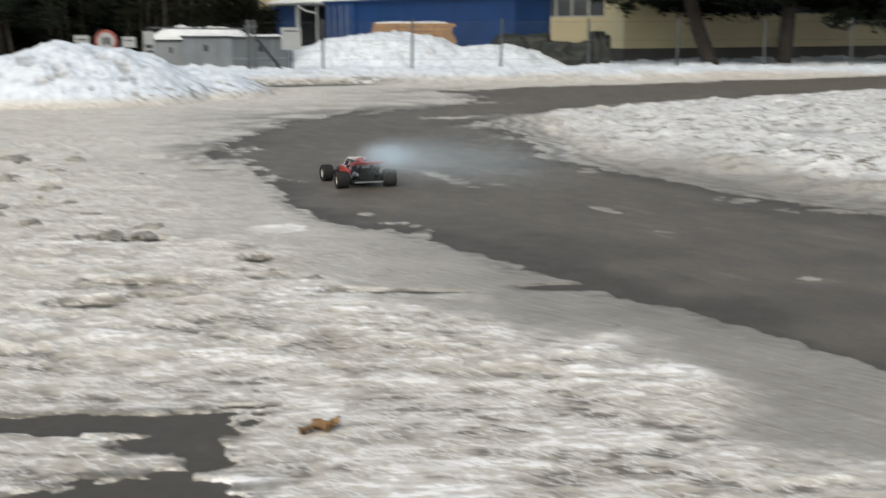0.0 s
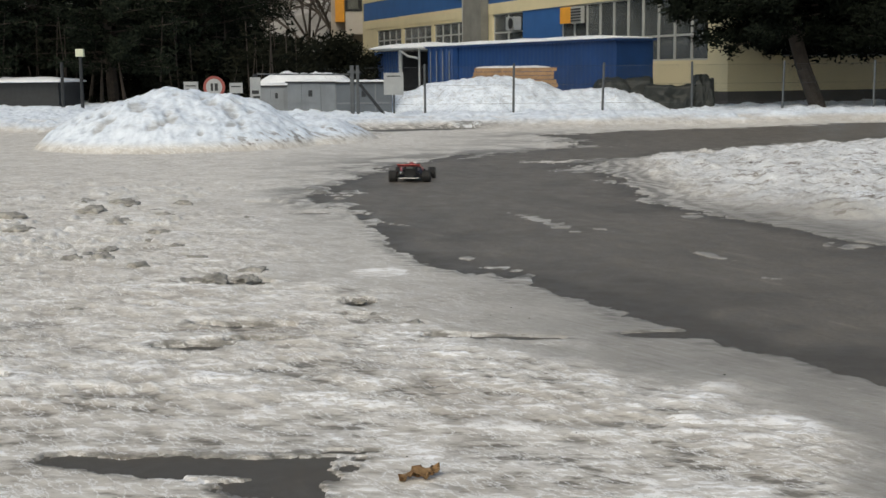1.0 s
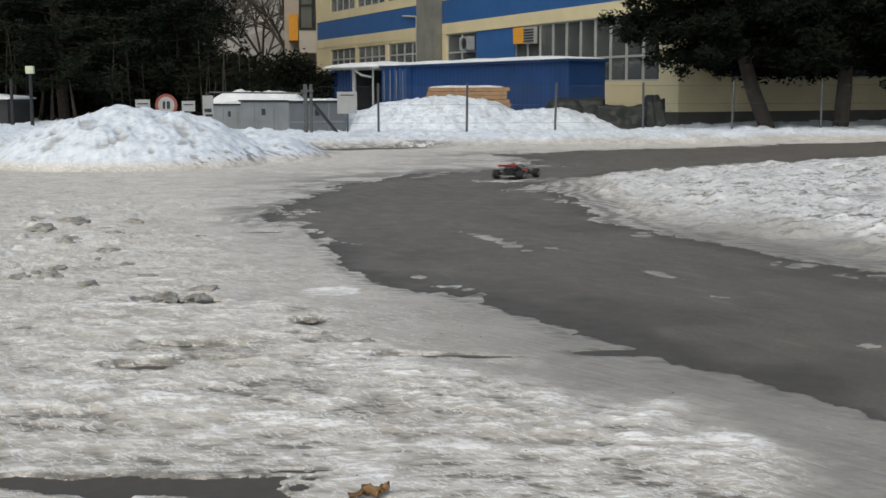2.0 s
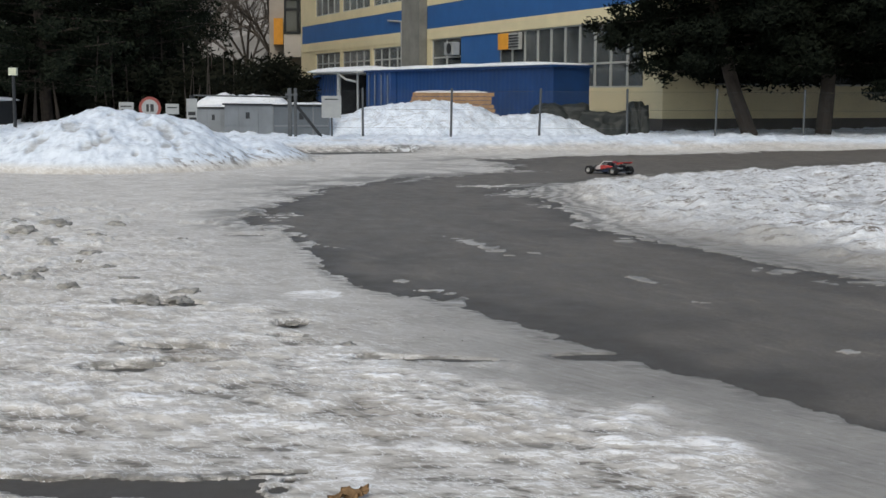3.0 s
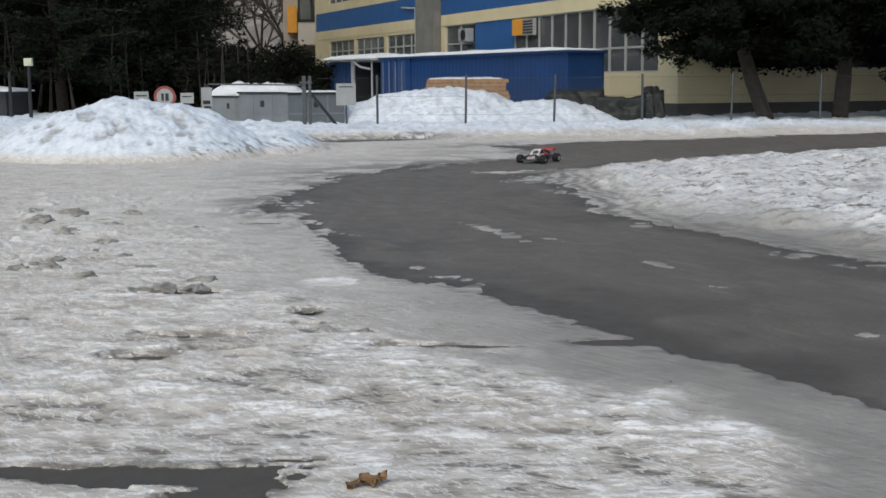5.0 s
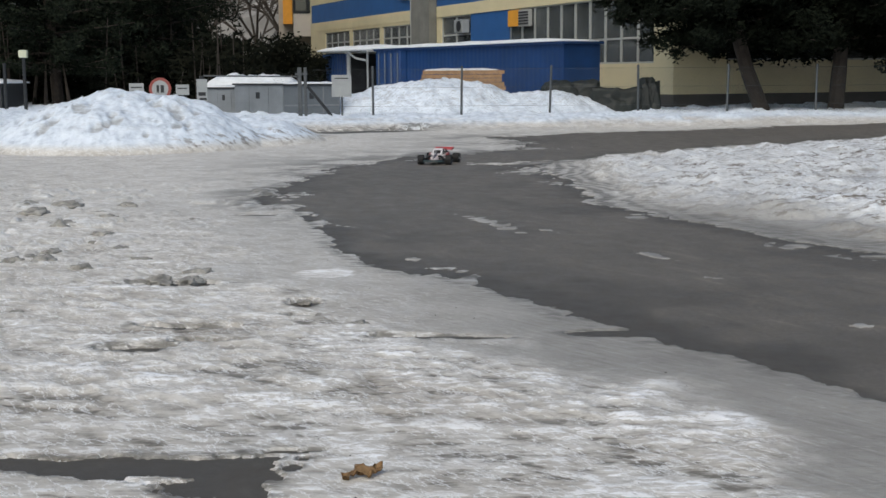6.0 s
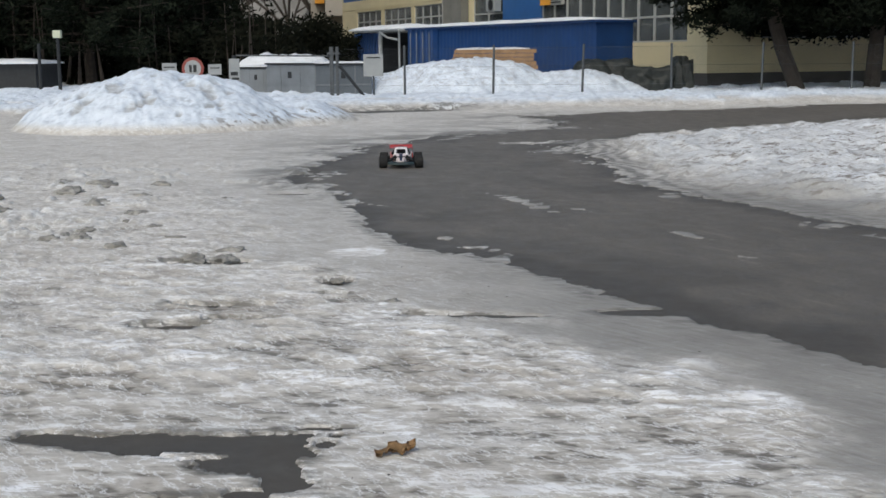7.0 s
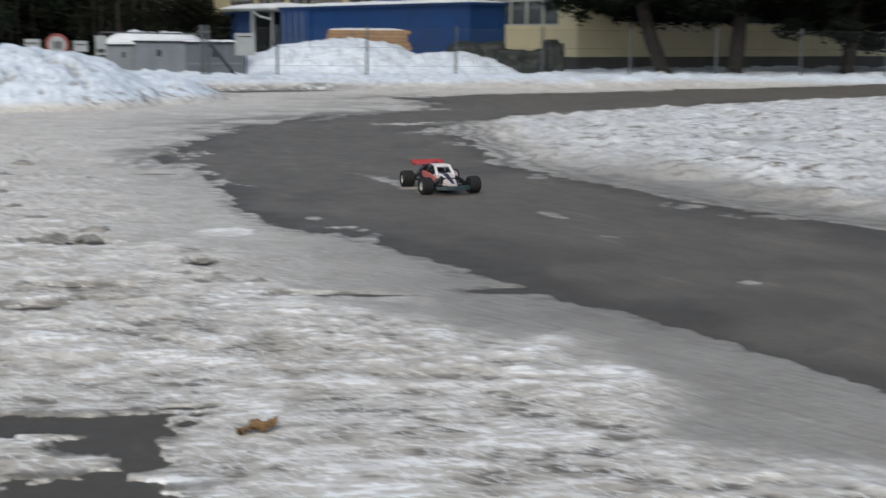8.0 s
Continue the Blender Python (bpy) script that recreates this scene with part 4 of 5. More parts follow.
def build_trees():
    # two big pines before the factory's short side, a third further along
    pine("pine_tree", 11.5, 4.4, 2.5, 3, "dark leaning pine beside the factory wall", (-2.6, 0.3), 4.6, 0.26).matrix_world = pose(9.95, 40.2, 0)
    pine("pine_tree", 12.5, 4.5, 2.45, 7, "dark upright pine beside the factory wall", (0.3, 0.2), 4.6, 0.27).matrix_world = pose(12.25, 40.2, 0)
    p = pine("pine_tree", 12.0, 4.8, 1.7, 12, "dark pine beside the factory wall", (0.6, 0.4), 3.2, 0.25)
    p.matrix_world = pose(16.6, 41.2, 0)
    copy_thing(p, pose(21.5, 43.5, 0, 0, 0, 130))
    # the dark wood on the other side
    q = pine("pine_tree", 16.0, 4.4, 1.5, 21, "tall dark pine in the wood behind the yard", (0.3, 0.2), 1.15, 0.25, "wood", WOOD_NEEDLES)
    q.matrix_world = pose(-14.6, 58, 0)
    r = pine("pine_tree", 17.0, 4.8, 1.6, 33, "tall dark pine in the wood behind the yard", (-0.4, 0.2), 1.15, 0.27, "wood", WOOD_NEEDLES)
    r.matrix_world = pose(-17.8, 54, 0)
    spots = [(-22.5, 57, 40), (-27.5, 60, 95), (-33, 63, 160), (-20, 66, 200), (-25.5, 70, 250), (-31, 73, 300), (-16.0, 68, 20), (-22.6, 76, 75),
             (-38.5, 68, 110), (-19.5, 80, 140), (-41, 58, 330), (-24.5, 51, 15), (-30, 52, 65)]
    for k, (x, y, a) in enumerate(spots):
        copy_thing((q, r)[k % 2], pose(x, y, 0, 0, 0, a))
    b = bare_tree(5, 15)
    b.matrix_world = pose(-13.5, 96, 0)
    for k, (x, y, a) in enumerate(((-17, 104, 60), (-21, 98, 130), (-10, 110, 200), (-25, 112, 260), (-14.5, 118, 310), (-19, 90, 20))):
        copy_thing(b, pose(x, y, 0, 0, 0, a))
    # undergrowth and hedge under the wood
    rnd = random.Random(9)
    verts, faces = [], []
    for _ in range(1500):
        x = rnd.uniform(-46, -8.5)
        at = Vector((x, 56 + rnd.gauss(0, 1.6) + 0.10 * (-x - 8), abs(rnd.gauss(0, 1.3)) + 0.1))
        clump(verts, faces, at, 0.8, rnd, 26)
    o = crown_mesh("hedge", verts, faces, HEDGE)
    tagged(o, "hedge and undergrowth below the pines, coloured near black for shade", "hedge", kind="stuff")
    verts, faces = [], []
    for _ in range(420):
        x = rnd.uniform(-11.5, -6.0)
        top = 2.6 + 0.5 * math.sin(2.1 * x)
        at = Vector((x, 59 + rnd.gauss(0, 0.7), rnd.uniform(0.2, top)))
        clump(verts, faces, at, 0.6, rnd, 26)
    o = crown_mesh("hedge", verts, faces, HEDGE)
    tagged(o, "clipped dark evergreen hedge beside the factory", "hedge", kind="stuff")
    bm = bmesh.new()
    for k in range(90):
        x = rnd.uniform(-44, -9.5)
        y = 51.5 + rnd.uniform(0, 6)
        tube(bm, (x, y, -0.1), (x + rnd.gauss(0, 0.3), y, rnd.uniform(1.6, 4.5)), rnd.choice((0.03, 0.04, 0.05, 0.11)), 0.02, 6)
    tagged(part("saplings", bm, worn("dark_brown_bark", (0.045, 0.036, 0.029), 0.6, 3.0, 0.95)), "thin brown trunks and saplings in the wood", "saplings", kind="stuff")
    # wooded rise that closes the view, distance haze painted into its pale grey
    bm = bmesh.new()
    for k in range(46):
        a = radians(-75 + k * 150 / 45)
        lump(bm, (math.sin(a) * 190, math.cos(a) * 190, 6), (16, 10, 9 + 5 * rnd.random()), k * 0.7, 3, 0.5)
    tagged(part("far_woods", bm, worn("hazy_woods", (0.30, 0.29, 0.28), 0.6, 0.3, 0.95)), "grey-brown leafless woods far behind the yard, haze in their colour", "woods", kind="stuff")


# ---- yard: fence, gate, signs, skips ----
def build_fence():
    f = thing("fence", pose(0, 37.0, 0), "weathered wire fence on thin steel posts", "fence")
    xs = [-2.58 + 2.665 * k for k in range(9)]
    post = None
    for k, x in enumerate(xs):
        if post is None:
            bm = tube(bmesh.new(), (0, 0, -0.1), (0, 0, 1.62), 0.035, 0.035, 8)
            tube(bm, (0, 0, 1.62), (0, 0, 1.65), 0.042, 0.02, 8)
            post = part("post", bm, FENCE_STEEL, f)
            post.matrix_local = Matrix.Translation((x, 0, 0))
        else:
            o = new("post", post.data)
            o.parent = f
            o.matrix_local = Matrix.Translation((x, 0, 0)) @ pose(0, 0, 0, 0, (-1.2, 0.8, 1.5, -0.6, 1.0, 0.2, -1.0, 0.5, 0)[k], 0)
    for z in (0.45, 1.0, 1.55):
        part("wire", tube(bmesh.new(), (-4.4, 0, z), (xs[-1], 0, z), 0.004, 0.004, 5), FENCE_STEEL, f)
    bm = bmesh.new()
    for k in range(210):
        x = -4.4 + k * 0.11
        for s2 in (-1, 1):
            tube(bm, (x, 0.012 * s2, 0.1), (x + 1.45 * s2, 0.012 * s2, 1.55), 0.0013, 0.0013, 3)
    tagged(part("mesh", bm, FENCE_STEEL, f), "thin chain-link mesh", kind="stuff")


def plate(name, m, w, h, material, label, bars=(), post_to=None, round_plate=False):
    s = thing(name, m, label, "sign")
    if round_plate:
        part("plate", lathe(bmesh.new(), [(0.0, 0.0), (0.30, 0.0), (0.30, 0.02), (0.0, 0.02)], 36), RED_SIGN, s, "red ring")
        part("face", lathe(bmesh.new(), [(0.0, -0.004), (0.225, -0.004), (0.225, -0.001), (0.0, -0.001)], 36), WHITE_SIGN, s, "white face")
    else:
        part("plate", box(bmesh.new(), (-w / 2, 0, -h / 2), (w / 2, 0.02, h / 2), None, 0.004), material, s)
    for x, z, bw, bh in bars:
        part("lettering", box(bmesh.new(), (x - bw / 2, -0.010, z - bh / 2), (x + bw / 2, -0.006, z + bh / 2)), DARK_METAL, s, "dark illegible lettering")
    if post_to is not None:
        part("post", tube(bmesh.new(), (0, 0.06, post_to - m.translation.z), (0, 0.06, h / 2), 0.03), FENCE_STEEL, s, "steel post")
    return s


def build_yard():
    g = thing("gate", pose(0, 35.6, 0), "open grey steel yard gate with braced post", "gate")
    part("gate_post", box(bmesh.new(), (-4.66, -0.05, -0.1), (-4.55, 0.06, 1.62), None, 0.008), FENCE_STEEL, g)
    part("gate_post", box(bmesh.new(), (-4.48, -0.05, -0.1), (-4.40, 0.06, 1.62), None, 0.008), FENCE_STEEL, g)
    part("gate_post", tube(bmesh.new(), (-7.45, 0, -0.1), (-7.45, 0, 1.40), 0.07), DARK_METAL, g)
    part("brace", tube(bmesh.new(), (-4.38, 0, 1.08), (-3.62, 0, 0.12), 0.045), DARK_METAL, g, "slanting brace")
    part("rail", tube(bmesh.new(), (-7.4, 0, 1.40), (-4.68, 0, 1.36), 0.022), FENCE_STEEL, g)
    part("hinge", box(bmesh.new(), (-4.72, -0.09, 1.40), (-4.36, -0.052, 1.46)), FENCE_STEEL, g)
    plate("notice_board", pose(-3.42, 35.9, 1.08), 0.58, 0.64, WHITE_SIGN, "plain white notice board on the gate", [(0, 0.22, 0.4, 0.03)], 0.0)
    plate("traffic_sign", pose(-8.04, 33, 1.06), 0.6, 0.6, WHITE_SIGN, "round red-ringed white traffic sign", [(-0.06, 0.0, 0.07, 0.2), (0.06, 0.0, 0.09, 0.2)], 0.0, True)
    plate("notice_plate", pose(-8.68, 33, 1.05), 0.40, 0.32, WHITE_SIGN, "small white notice plate", [(0, 0.05, 0.3, 0.03), (0, -0.05, 0.3, 0.03)], 0.0)
    plate("notice_plate", pose(-7.44, 33, 1.03), 0.36, 0.28, WHITE_SIGN, "small white notice plate", [(0, 0.04, 0.26, 0.03)], 0.0)
    plate("notice_plate", pose(-7.12, 34, 1.0), 0.30, 0.62, WHITE_SIGN, "tall pale notice plate with brown patches", [(0, -0.1, 0.2, 0.1), (0.03, -0.24, 0.2, 0.06)], 0.0)
    # skips and metal boxes behind the gate
    # darker copy of the grey sheet, for the face turned from the light
    dull = worn("shaded_grey_sheet", (0.15, 0.17, 0.19), 0.75, 1.5, 0.55, 0.2)

    def skip(name, m, w, d, h, seed, label, sheet_metal=GREY_METAL):
        s = thing(name, m, label, "container", "yard boxes")
        part("body", box(bmesh.new(), (0, 0, 0), (w, d, h), None, 0.02), sheet_metal, s)
        part("lid", box(bmesh.new(), (-0.04, -0.05, h + 0.001), (w + 0.04, d + 0.05, h + 0.05), None, 0.01), DARK_METAL, s, "dark rim")
        snow_slab("snow_cap", (-0.02, -0.04, h + 0.051), (w + 0.02, d, h + 0.11), s, seed)
        for k in (0.3, 0.7):
            part("seam", box(bmesh.new(), (w * k - 0.02, -0.015, 0.02), (w * k + 0.02, -0.001, h - 0.02)), GREY_METAL, s)
        part("seam", box(bmesh.new(), (0.02, -0.02, h * 0.42), (w - 0.02, -0.001, h * 0.42 + 0.05)), GREY_METAL, s)
        part("stencil", box(bmesh.new(), (w * 0.45, -0.006, h * 0.62), (w * 0.53, -0.001, h * 0.8)), DARK_METAL, s, "dark stencil mark")
        return s
    skip("metal_box", pose(-7.15, 39.1, 0, 0, 0, -40), 2.3, 1.2, 1.10, 3.0, "grey metal storage box with snowy lid")
    skip("metal_box", pose(-5.36, 37.6, 0, 0, 0, 16), 1.75, 1.4, 1.08, 4.0, "plain grey metal box with snowy lid, coloured darker as a shaded face", dull)
    skip("metal_box", pose(-8.15, 39.6, 0, 0, 0, -6), 1.15, 1.2, 0.98, 6.0, "stained grey metal box with snowy lid")
    v = thing("covered_trailer", pose(-6.9, 42.2, 0, 0, 0, 2), "low trailer buried under white snow", "trailer")
    part("body", box(bmesh.new(), (-1.6, -0.7, 0.35), (1.3, 0.7, 0.9), None, 0.05), GREY_METAL, v)
    for x in (-0.9, 0.6):
        part("wheel", lathe(bmesh.new(), [(0.0, -0.76), (0.3, -0.76), (0.33, -0.72), (0.33, -0.6), (0.0, -0.6)], 20), RUBBER, v).matrix_local = Matrix.Translation((x, 0, 0.33))
    snow_slab("snow_cap", (-1.7, -0.8, 0.901), (1.4, 0.8, 1.42), v, 7.0)
    # planks behind the heap
    w = thing("plank_stack", pose(-1.3, 43.4, 0, 0, 0, 2), "stack of raw brown planks behind the snow heap", "planks")
    for k in range(11):
        part("plank", box(bmesh.new(), (0.05 * math.sin(k * 2.1), -0.02 * (k % 3), 0.14 * k), (2.9 + 0.08 * math.sin(k * 1.3), 0.6, 0.14 * k + 0.128), None, 0.006), WOOD, w)
    snow_slab("snow_cap", (0.1, 0, 1.53), (2.7, 0.6, 1.60), w, 9.0)
    # covered heap
    for x, y, sz, sd in ((3.75, 41.2, (0.95, 0.6, 0.86), 1.0), (5.2, 40.9, (0.85, 0.6, 0.68), 4.0), (6.3, 40.7, (0.34, 0.5, 0.92), 6.5)):
        o = smooth_shade(part("tarpaulin_cover", lump(bmesh.new(), (0, 0, 0.25), sz, sd, 5, 0.22, 1.5, 0.7), TARP))
        o.location = (x, y, 0)
        tagged(o, "heap under dark green tarpaulin beside the shed", "tarpaulin", "covered heaps")
    # lamp posts at the wood's edge
    for x, y, top, face in ((-15.95, 45.0, 2.1, True), (-16.75, 45.2, 1.9, False)):
        l = thing("lamp_post", pose(x, y, 0), "slim dark post with pale square lamp head" if face else "slim dark post at the wood's edge", "post")
        part("pole", tube(bmesh.new(), (0, 0, -0.1), (0, 0, top), 0.075, 0.06), DARK_METAL, l)
        if face:
            part("lamp_head", box(bmesh.new(), (-0.15, -0.1, top + 0.001), (0.15, 0.08, top + 0.28), None, 0.02), LAMP_FACE, l, "pale square lamp head")


# ---- small things on the snow ----
def build_litter():
    bm = bmesh.new()
    rnd = random.Random(4)
    n, k = 18, 7
    g = []
    for i in range(n + 1):
        u = i / n
        w = 0.004 + 0.029 * abs(math.sin(math.pi * u)) ** 0.6 * (1 + 0.30 * math.sin(13 * u + 1)) + 0.008 * math.sin(31 * u)
        g.append([bm.verts.new((u * 0.165 - 0.0825, (j / k - 0.5) * 2 * w + 0.01 * math.sin(7 * u), 0.020 + 0.022 * noise.fractal(Vector((u * 8, j * 0.8, 2.7)), 0.7, 2, 4) + 0.018 * abs(j / k - 0.5) * (0.5 + u))) for j in range(k + 1)])
    for i in range(n):
        for j in range(k):
            bm.faces.new((g[i][j], g[i + 1][j], g[i + 1][j + 1], g[i][j + 1]))
    bmesh.ops.solidify(bm, geom=bm.faces[:], thickness=0.002)
    o = smooth_shade(part("dry_leaf", bm, DRY_LEAF))
    o.matrix_world = pose(-0.335, 4.09, 0.004, 4, -5, 34)
    tagged(o, "curled dry brown leaf on the snow", "leaf")
    lumps = [(-1.82, 8.40, 0.10, "pale grey"), (-1.80, 8.08, 0.085, "dark"), (-2.02, 8.07, 0.11, "dark"), (-0.95, 7.33, 0.045, "dark"), (-4.15, 12.7, 0.17, "dark"),
             (-4.25, 12.1, 0.16, "pale grey"), (-3.65, 11.1, 0.15, "dark"), (-3.54, 12.9, 0.10, "dark"), (-0.55, 6.65, 0.05, "dark"), (-2.55, 11.6, 0.06, "pale grey"),
             (-4.6, 12.9, 0.15, "pale grey"), (-4.9, 11.6, 0.16, "dark"), (-4.4, 10.6, 0.14, "pale grey"), (-3.3, 9.2, 0.07, "dark"), (0.05, 5.3, 0.035, "dark"),
             (-0.2, 5.45, 0.03, "dark"), (-2.6, 7.0, 0.05, "dark"), (-3.0, 9.9, 0.09, "pale grey")]
    for _ in range(15):
        y = rnd.uniform(8.6, 13.2)
        lumps.append((-0.30 * y - rnd.uniform(-0.35, 1.3), y, rnd.uniform(0.04, 0.12), rnd.choice(("dark", "pale grey"))))
    for i, (x, y, r, tone) in enumerate(lumps):
        o = smooth_shade(part("ice_clod", lump(bmesh.new(), (0, 0, 0), (r, r * 0.75, r * 0.40), i * 1.3, 4, 0.5, 1.7), CLOD))
        o.matrix_world = pose(x, y, 0.015 + r * 0.06, 0, 0, i * 47)
        tagged(o, tone + " frozen clod lying on the trodden snow", "ice clod", "ice clods")
    bm = bmesh.new()
    for i in range(150):
        y = 3.6 * (16 / 3.6) ** rnd.random()
        x = rnd.uniform(-1.0, 0.35) * (1.6 + 0.40 * y)
        r = rnd.uniform(0.0015, 0.004)
        if road_distance(np.array([x]), np.array([y]))[0] < 0.25:
            continue
        m = bmesh.ops.create_icosphere(bm, subdivisions=1, radius=r)["verts"]
        for v in m:
            v.co = Vector((v.co.x * rnd.uniform(1, 1.8) + x, v.co.y + y, v.co.z * 0.7 + 0.022))
    tagged(part("grit", bm, PLINTH), "dark grit scattered over the snow", "grit", kind="stuff")


# ---- the model car ----
WHEEL_R = 0.073


def wheel(parent, x, y, width, name_side):
    w = new("wheel")
    w.parent = parent
    w.location = (x, y, WHEEL_R)
    r, h = WHEEL_R, width / 2
    bm = lathe(bmesh.new(), [(r * 0.55, -h), (r * 0.90, -h), (r * 0.97, -h * 0.8), (r * 0.985, 0), (r * 0.97, h * 0.8), (r * 0.90, h), (r * 0.55, h), (r * 0.53, 0), (r * 0.55, -h)], 30)
    for k in range(20):
        a = k * 2 * math.pi / 20
        for yy in (-0.55, 0.0, 0.55):
            aa = a + (0.157 if yy == 0 else 0)
            box(bm, (-0.007, h * yy - h * 0.2, r * 0.955), (0.007, h * yy + h * 0.2, r * 1.0), Matrix.Rotation(aa, 4, "Y"))
    part("tyre", bm, RUBBER, w, "black knobbly rubber tyre")
    bm = lathe(bmesh.new(), [(r * 0.54, -h * 0.85), (r * 0.555, -h * 0.9), (r * 0.51, -h * 0.75), (r * 0.45, -h * 0.2), (r * 0.2, -h * 0.15), (0.0, -h * 0.25)], 26)
    lathe(bm, [(r * 0.54, h * 0.85), (r * 0.555, h * 0.9), (r * 0.51, h * 0.75), (r * 0.45, h * 0.2), (r * 0.2, h * 0.15), (0.0, h * 0.25)], 26)
    for k in range(6):
        for s in (-1, 1):
            box(bm, (-0.009, s * h * 0.4 - 0.010, r * 0.12), (0.009, s * h * 0.4 + 0.010, r * 0.50), Matrix.Rotation(k * math.pi / 3, 4, "Y"))
    part("rim", bm, RIM_WHITE, w, "white spoked rim")
    o = -name_side
    part("brake_hub", lathe(bmesh.new(), [(0.0, o * h * 0.96), (r * 0.57, o * h * 0.98), (r * 0.57, o * h * 0.7), (0.0, o * h * 0.7)], 24), BODY_DARK, w, "black inner hub")
    part("wheel_nut", tube(bmesh.new(), (0, -h * 0.7, 0), (0, h * 0.7, 0), 0.012, 0.012, 6), ALLOY, w)
    return w


def panel(bm, pts, thick=0.004):
    """A thin shell panel over three or four corners."""
    vs = [bm.verts.new(p) for p in pts]
    f = bm.faces.new(vs)
    f.normal_update()
    r = bmesh.ops.extrude_face_region(bm, geom=[f])["geom"]
    for v in r:
        if isinstance(v, bmesh.types.BMVert):
            v.co -= f.normal * thick
    return bm


def loft(bm, sections):
    """A closed skin through cross-sections with equal numbers of points."""
    rings = [[bm.verts.new(p) for p in s] for s in sections]
    n = len(rings[0])
    for a, b in zip(rings, rings[1:]):
        for i in range(n):
            bm.faces.new((a[i], a[(i + 1) % n], b[(i + 1) % n], b[i]))
    bm.faces.new(rings[0][::-1])
    bm.faces.new(rings[-1])
    bmesh.ops.recalc_face_normals(bm, faces=bm.faces)
    return bm


def hull(x, w_lo, w_hi, z0, z1, r=0.35):
    """One rounded cross-section of the shell."""
    zs = z0 + (z1 - z0) * (1 - r)
    return [(x, -w_lo, z0), (x, w_lo, z0), (x, w_hi * 1.04, zs), (x, w_hi * 0.78, z1), (x, -w_hi * 0.78, z1), (x, -w_hi * 1.04, zs)]


def build_buggy():
    """A fifth-scale buggy, nose along x, 0.86 m long."""
    c = thing("model_buggy", pose(0, 0, 0), "radio-controlled off-road buggy, coral-red and white shell, red rear wing", "model car")
    part("chassis", loft(bmesh.new(), [hull(0.36, 0.05, 0.05, 0.075, 0.10), hull(0.22, 0.085, 0.09, 0.05, 0.085), hull(-0.24, 0.095, 0.10, 0.05, 0.085), hull(-0.33, 0.06, 0.06, 0.07, 0.10)]), BODY_DARK, c)
    part("nose", loft(bmesh.new(), [hull(0.40, 0.030, 0.028, 0.095, 0.112), hull(0.33, 0.052, 0.045, 0.09, 0.135), hull(0.20, 0.092, 0.084, 0.085, 0.180), hull(0.10, 0.112, 0.10, 0.085, 0.195)]), BODY_PALE, c, "dull white nose")
    part("nose_stripe", loft(bmesh.new(), [hull(0.385, 0.012, 0.012, 0.115, 0.120), hull(0.20, 0.026, 0.024, 0.150, 0.187), hull(0.11, 0.034, 0.032, 0.160, 0.200)]), BODY_BLUE, c, "dark blue bonnet stripe")
    for s in (-1, 1):
        part("side_panel", loft(bmesh.new(), [[(x, s * (y + dy), z) for dy, z in ((0, z0), (0.014, z0 + 0.01), (0.010, z1), (0, z1))] for x, y, z0, z1 in
             ((0.24, 0.088, 0.095, 0.145), (0.10, 0.116, 0.10, 0.198), (-0.02, 0.120, 0.12, 0.205), (-0.08, 0.120, 0.15, 0.205))]), BODY_ORANGE if s < 0 else BODY_PALE, c, "coral side panel" if s < 0 else "dull white side panel")
        if s > 0:
            part("side_flash", loft(bmesh.new(), [[(x, y + dy, z) for dy, z in ((0, z0), (0.010, z0 + 0.01), (0.008, z1), (0, z1))] for x, y, z0, z1 in
                 ((0.09, 0.133, 0.105, 0.190), (-0.02, 0.135, 0.122, 0.202), (-0.09, 0.135, 0.150, 0.200), (-0.20, 0.112, 0.130, 0.168))]), BODY_RED, c, "red side flash")
        part("side_panel", loft(bmesh.new(), [[(x, s * (y + dy), z) for dy, z in ((0, z0), (0.014, z0 + 0.01), (0.010, z1), (0, z1))] for x, y, z0, z1 in
             ((0.16, 0.095, 0.06, 0.095), (-0.02, 0.117, 0.06, 0.117), (-0.09, 0.119, 0.07, 0.195), (-0.22, 0.10, 0.09, 0.165))]), BODY_BLUE, c, "dark blue lower side panel")
        part("side_pod", loft(bmesh.new(), [hull(0.10, 0.135, 0.13, 0.055, 0.085), hull(-0.18, 0.14, 0.135, 0.055, 0.10)]), BODY_BLUE, c, "dark blue side guard") if s > 0 else None
        cage = bmesh.new()
        path = [(0.16, s * 0.080, 0.165), (0.06, s * 0.072, 0.258), (-0.12, s * 0.070, 0.262), (-0.26, s * 0.085, 0.175)]
        for a, b in zip(path, path[1:]):
            tube(cage, a, b, 0.009, 0.009, 8)
        tube(cage, (-0.12, s * 0.070, 0.262), (-0.06, s * 0.11, 0.17), 0.007, 0.007, 8)
        tube(cage, (0.06, s * 0.072, 0.258), (-0.06, s * 0.11, 0.17), 0.007, 0.007, 8)
        part("roll_cage", cage, BODY_DARK, c, "black roll cage tubes")
    # windscreen surround: a sloped white frame
    bm = bmesh.new()
    def on(u, v):
        lo, hi = Vector((0.175, 0, 0.168)), Vector((0.062, 0, 0.270))
        p = lo.lerp(hi, v)
        return (p.x, u * (0.088 - 0.016 * v), p.z)
    for a, b in (((-1, 0), (-1, 1)), ((1, 0), (1, 1))):
        k = 0.30
        panel(bm, [on(a[0], 0), on(a[0], 1), on(a[0] * (1 - k), 1), on(a[0] * (1 - k), 0)], 0.012)
    panel(bm, [on(-0.70, 0), on(0.70, 0), on(0.70, 0.16), on(-0.70, 0.16)], 0.012)
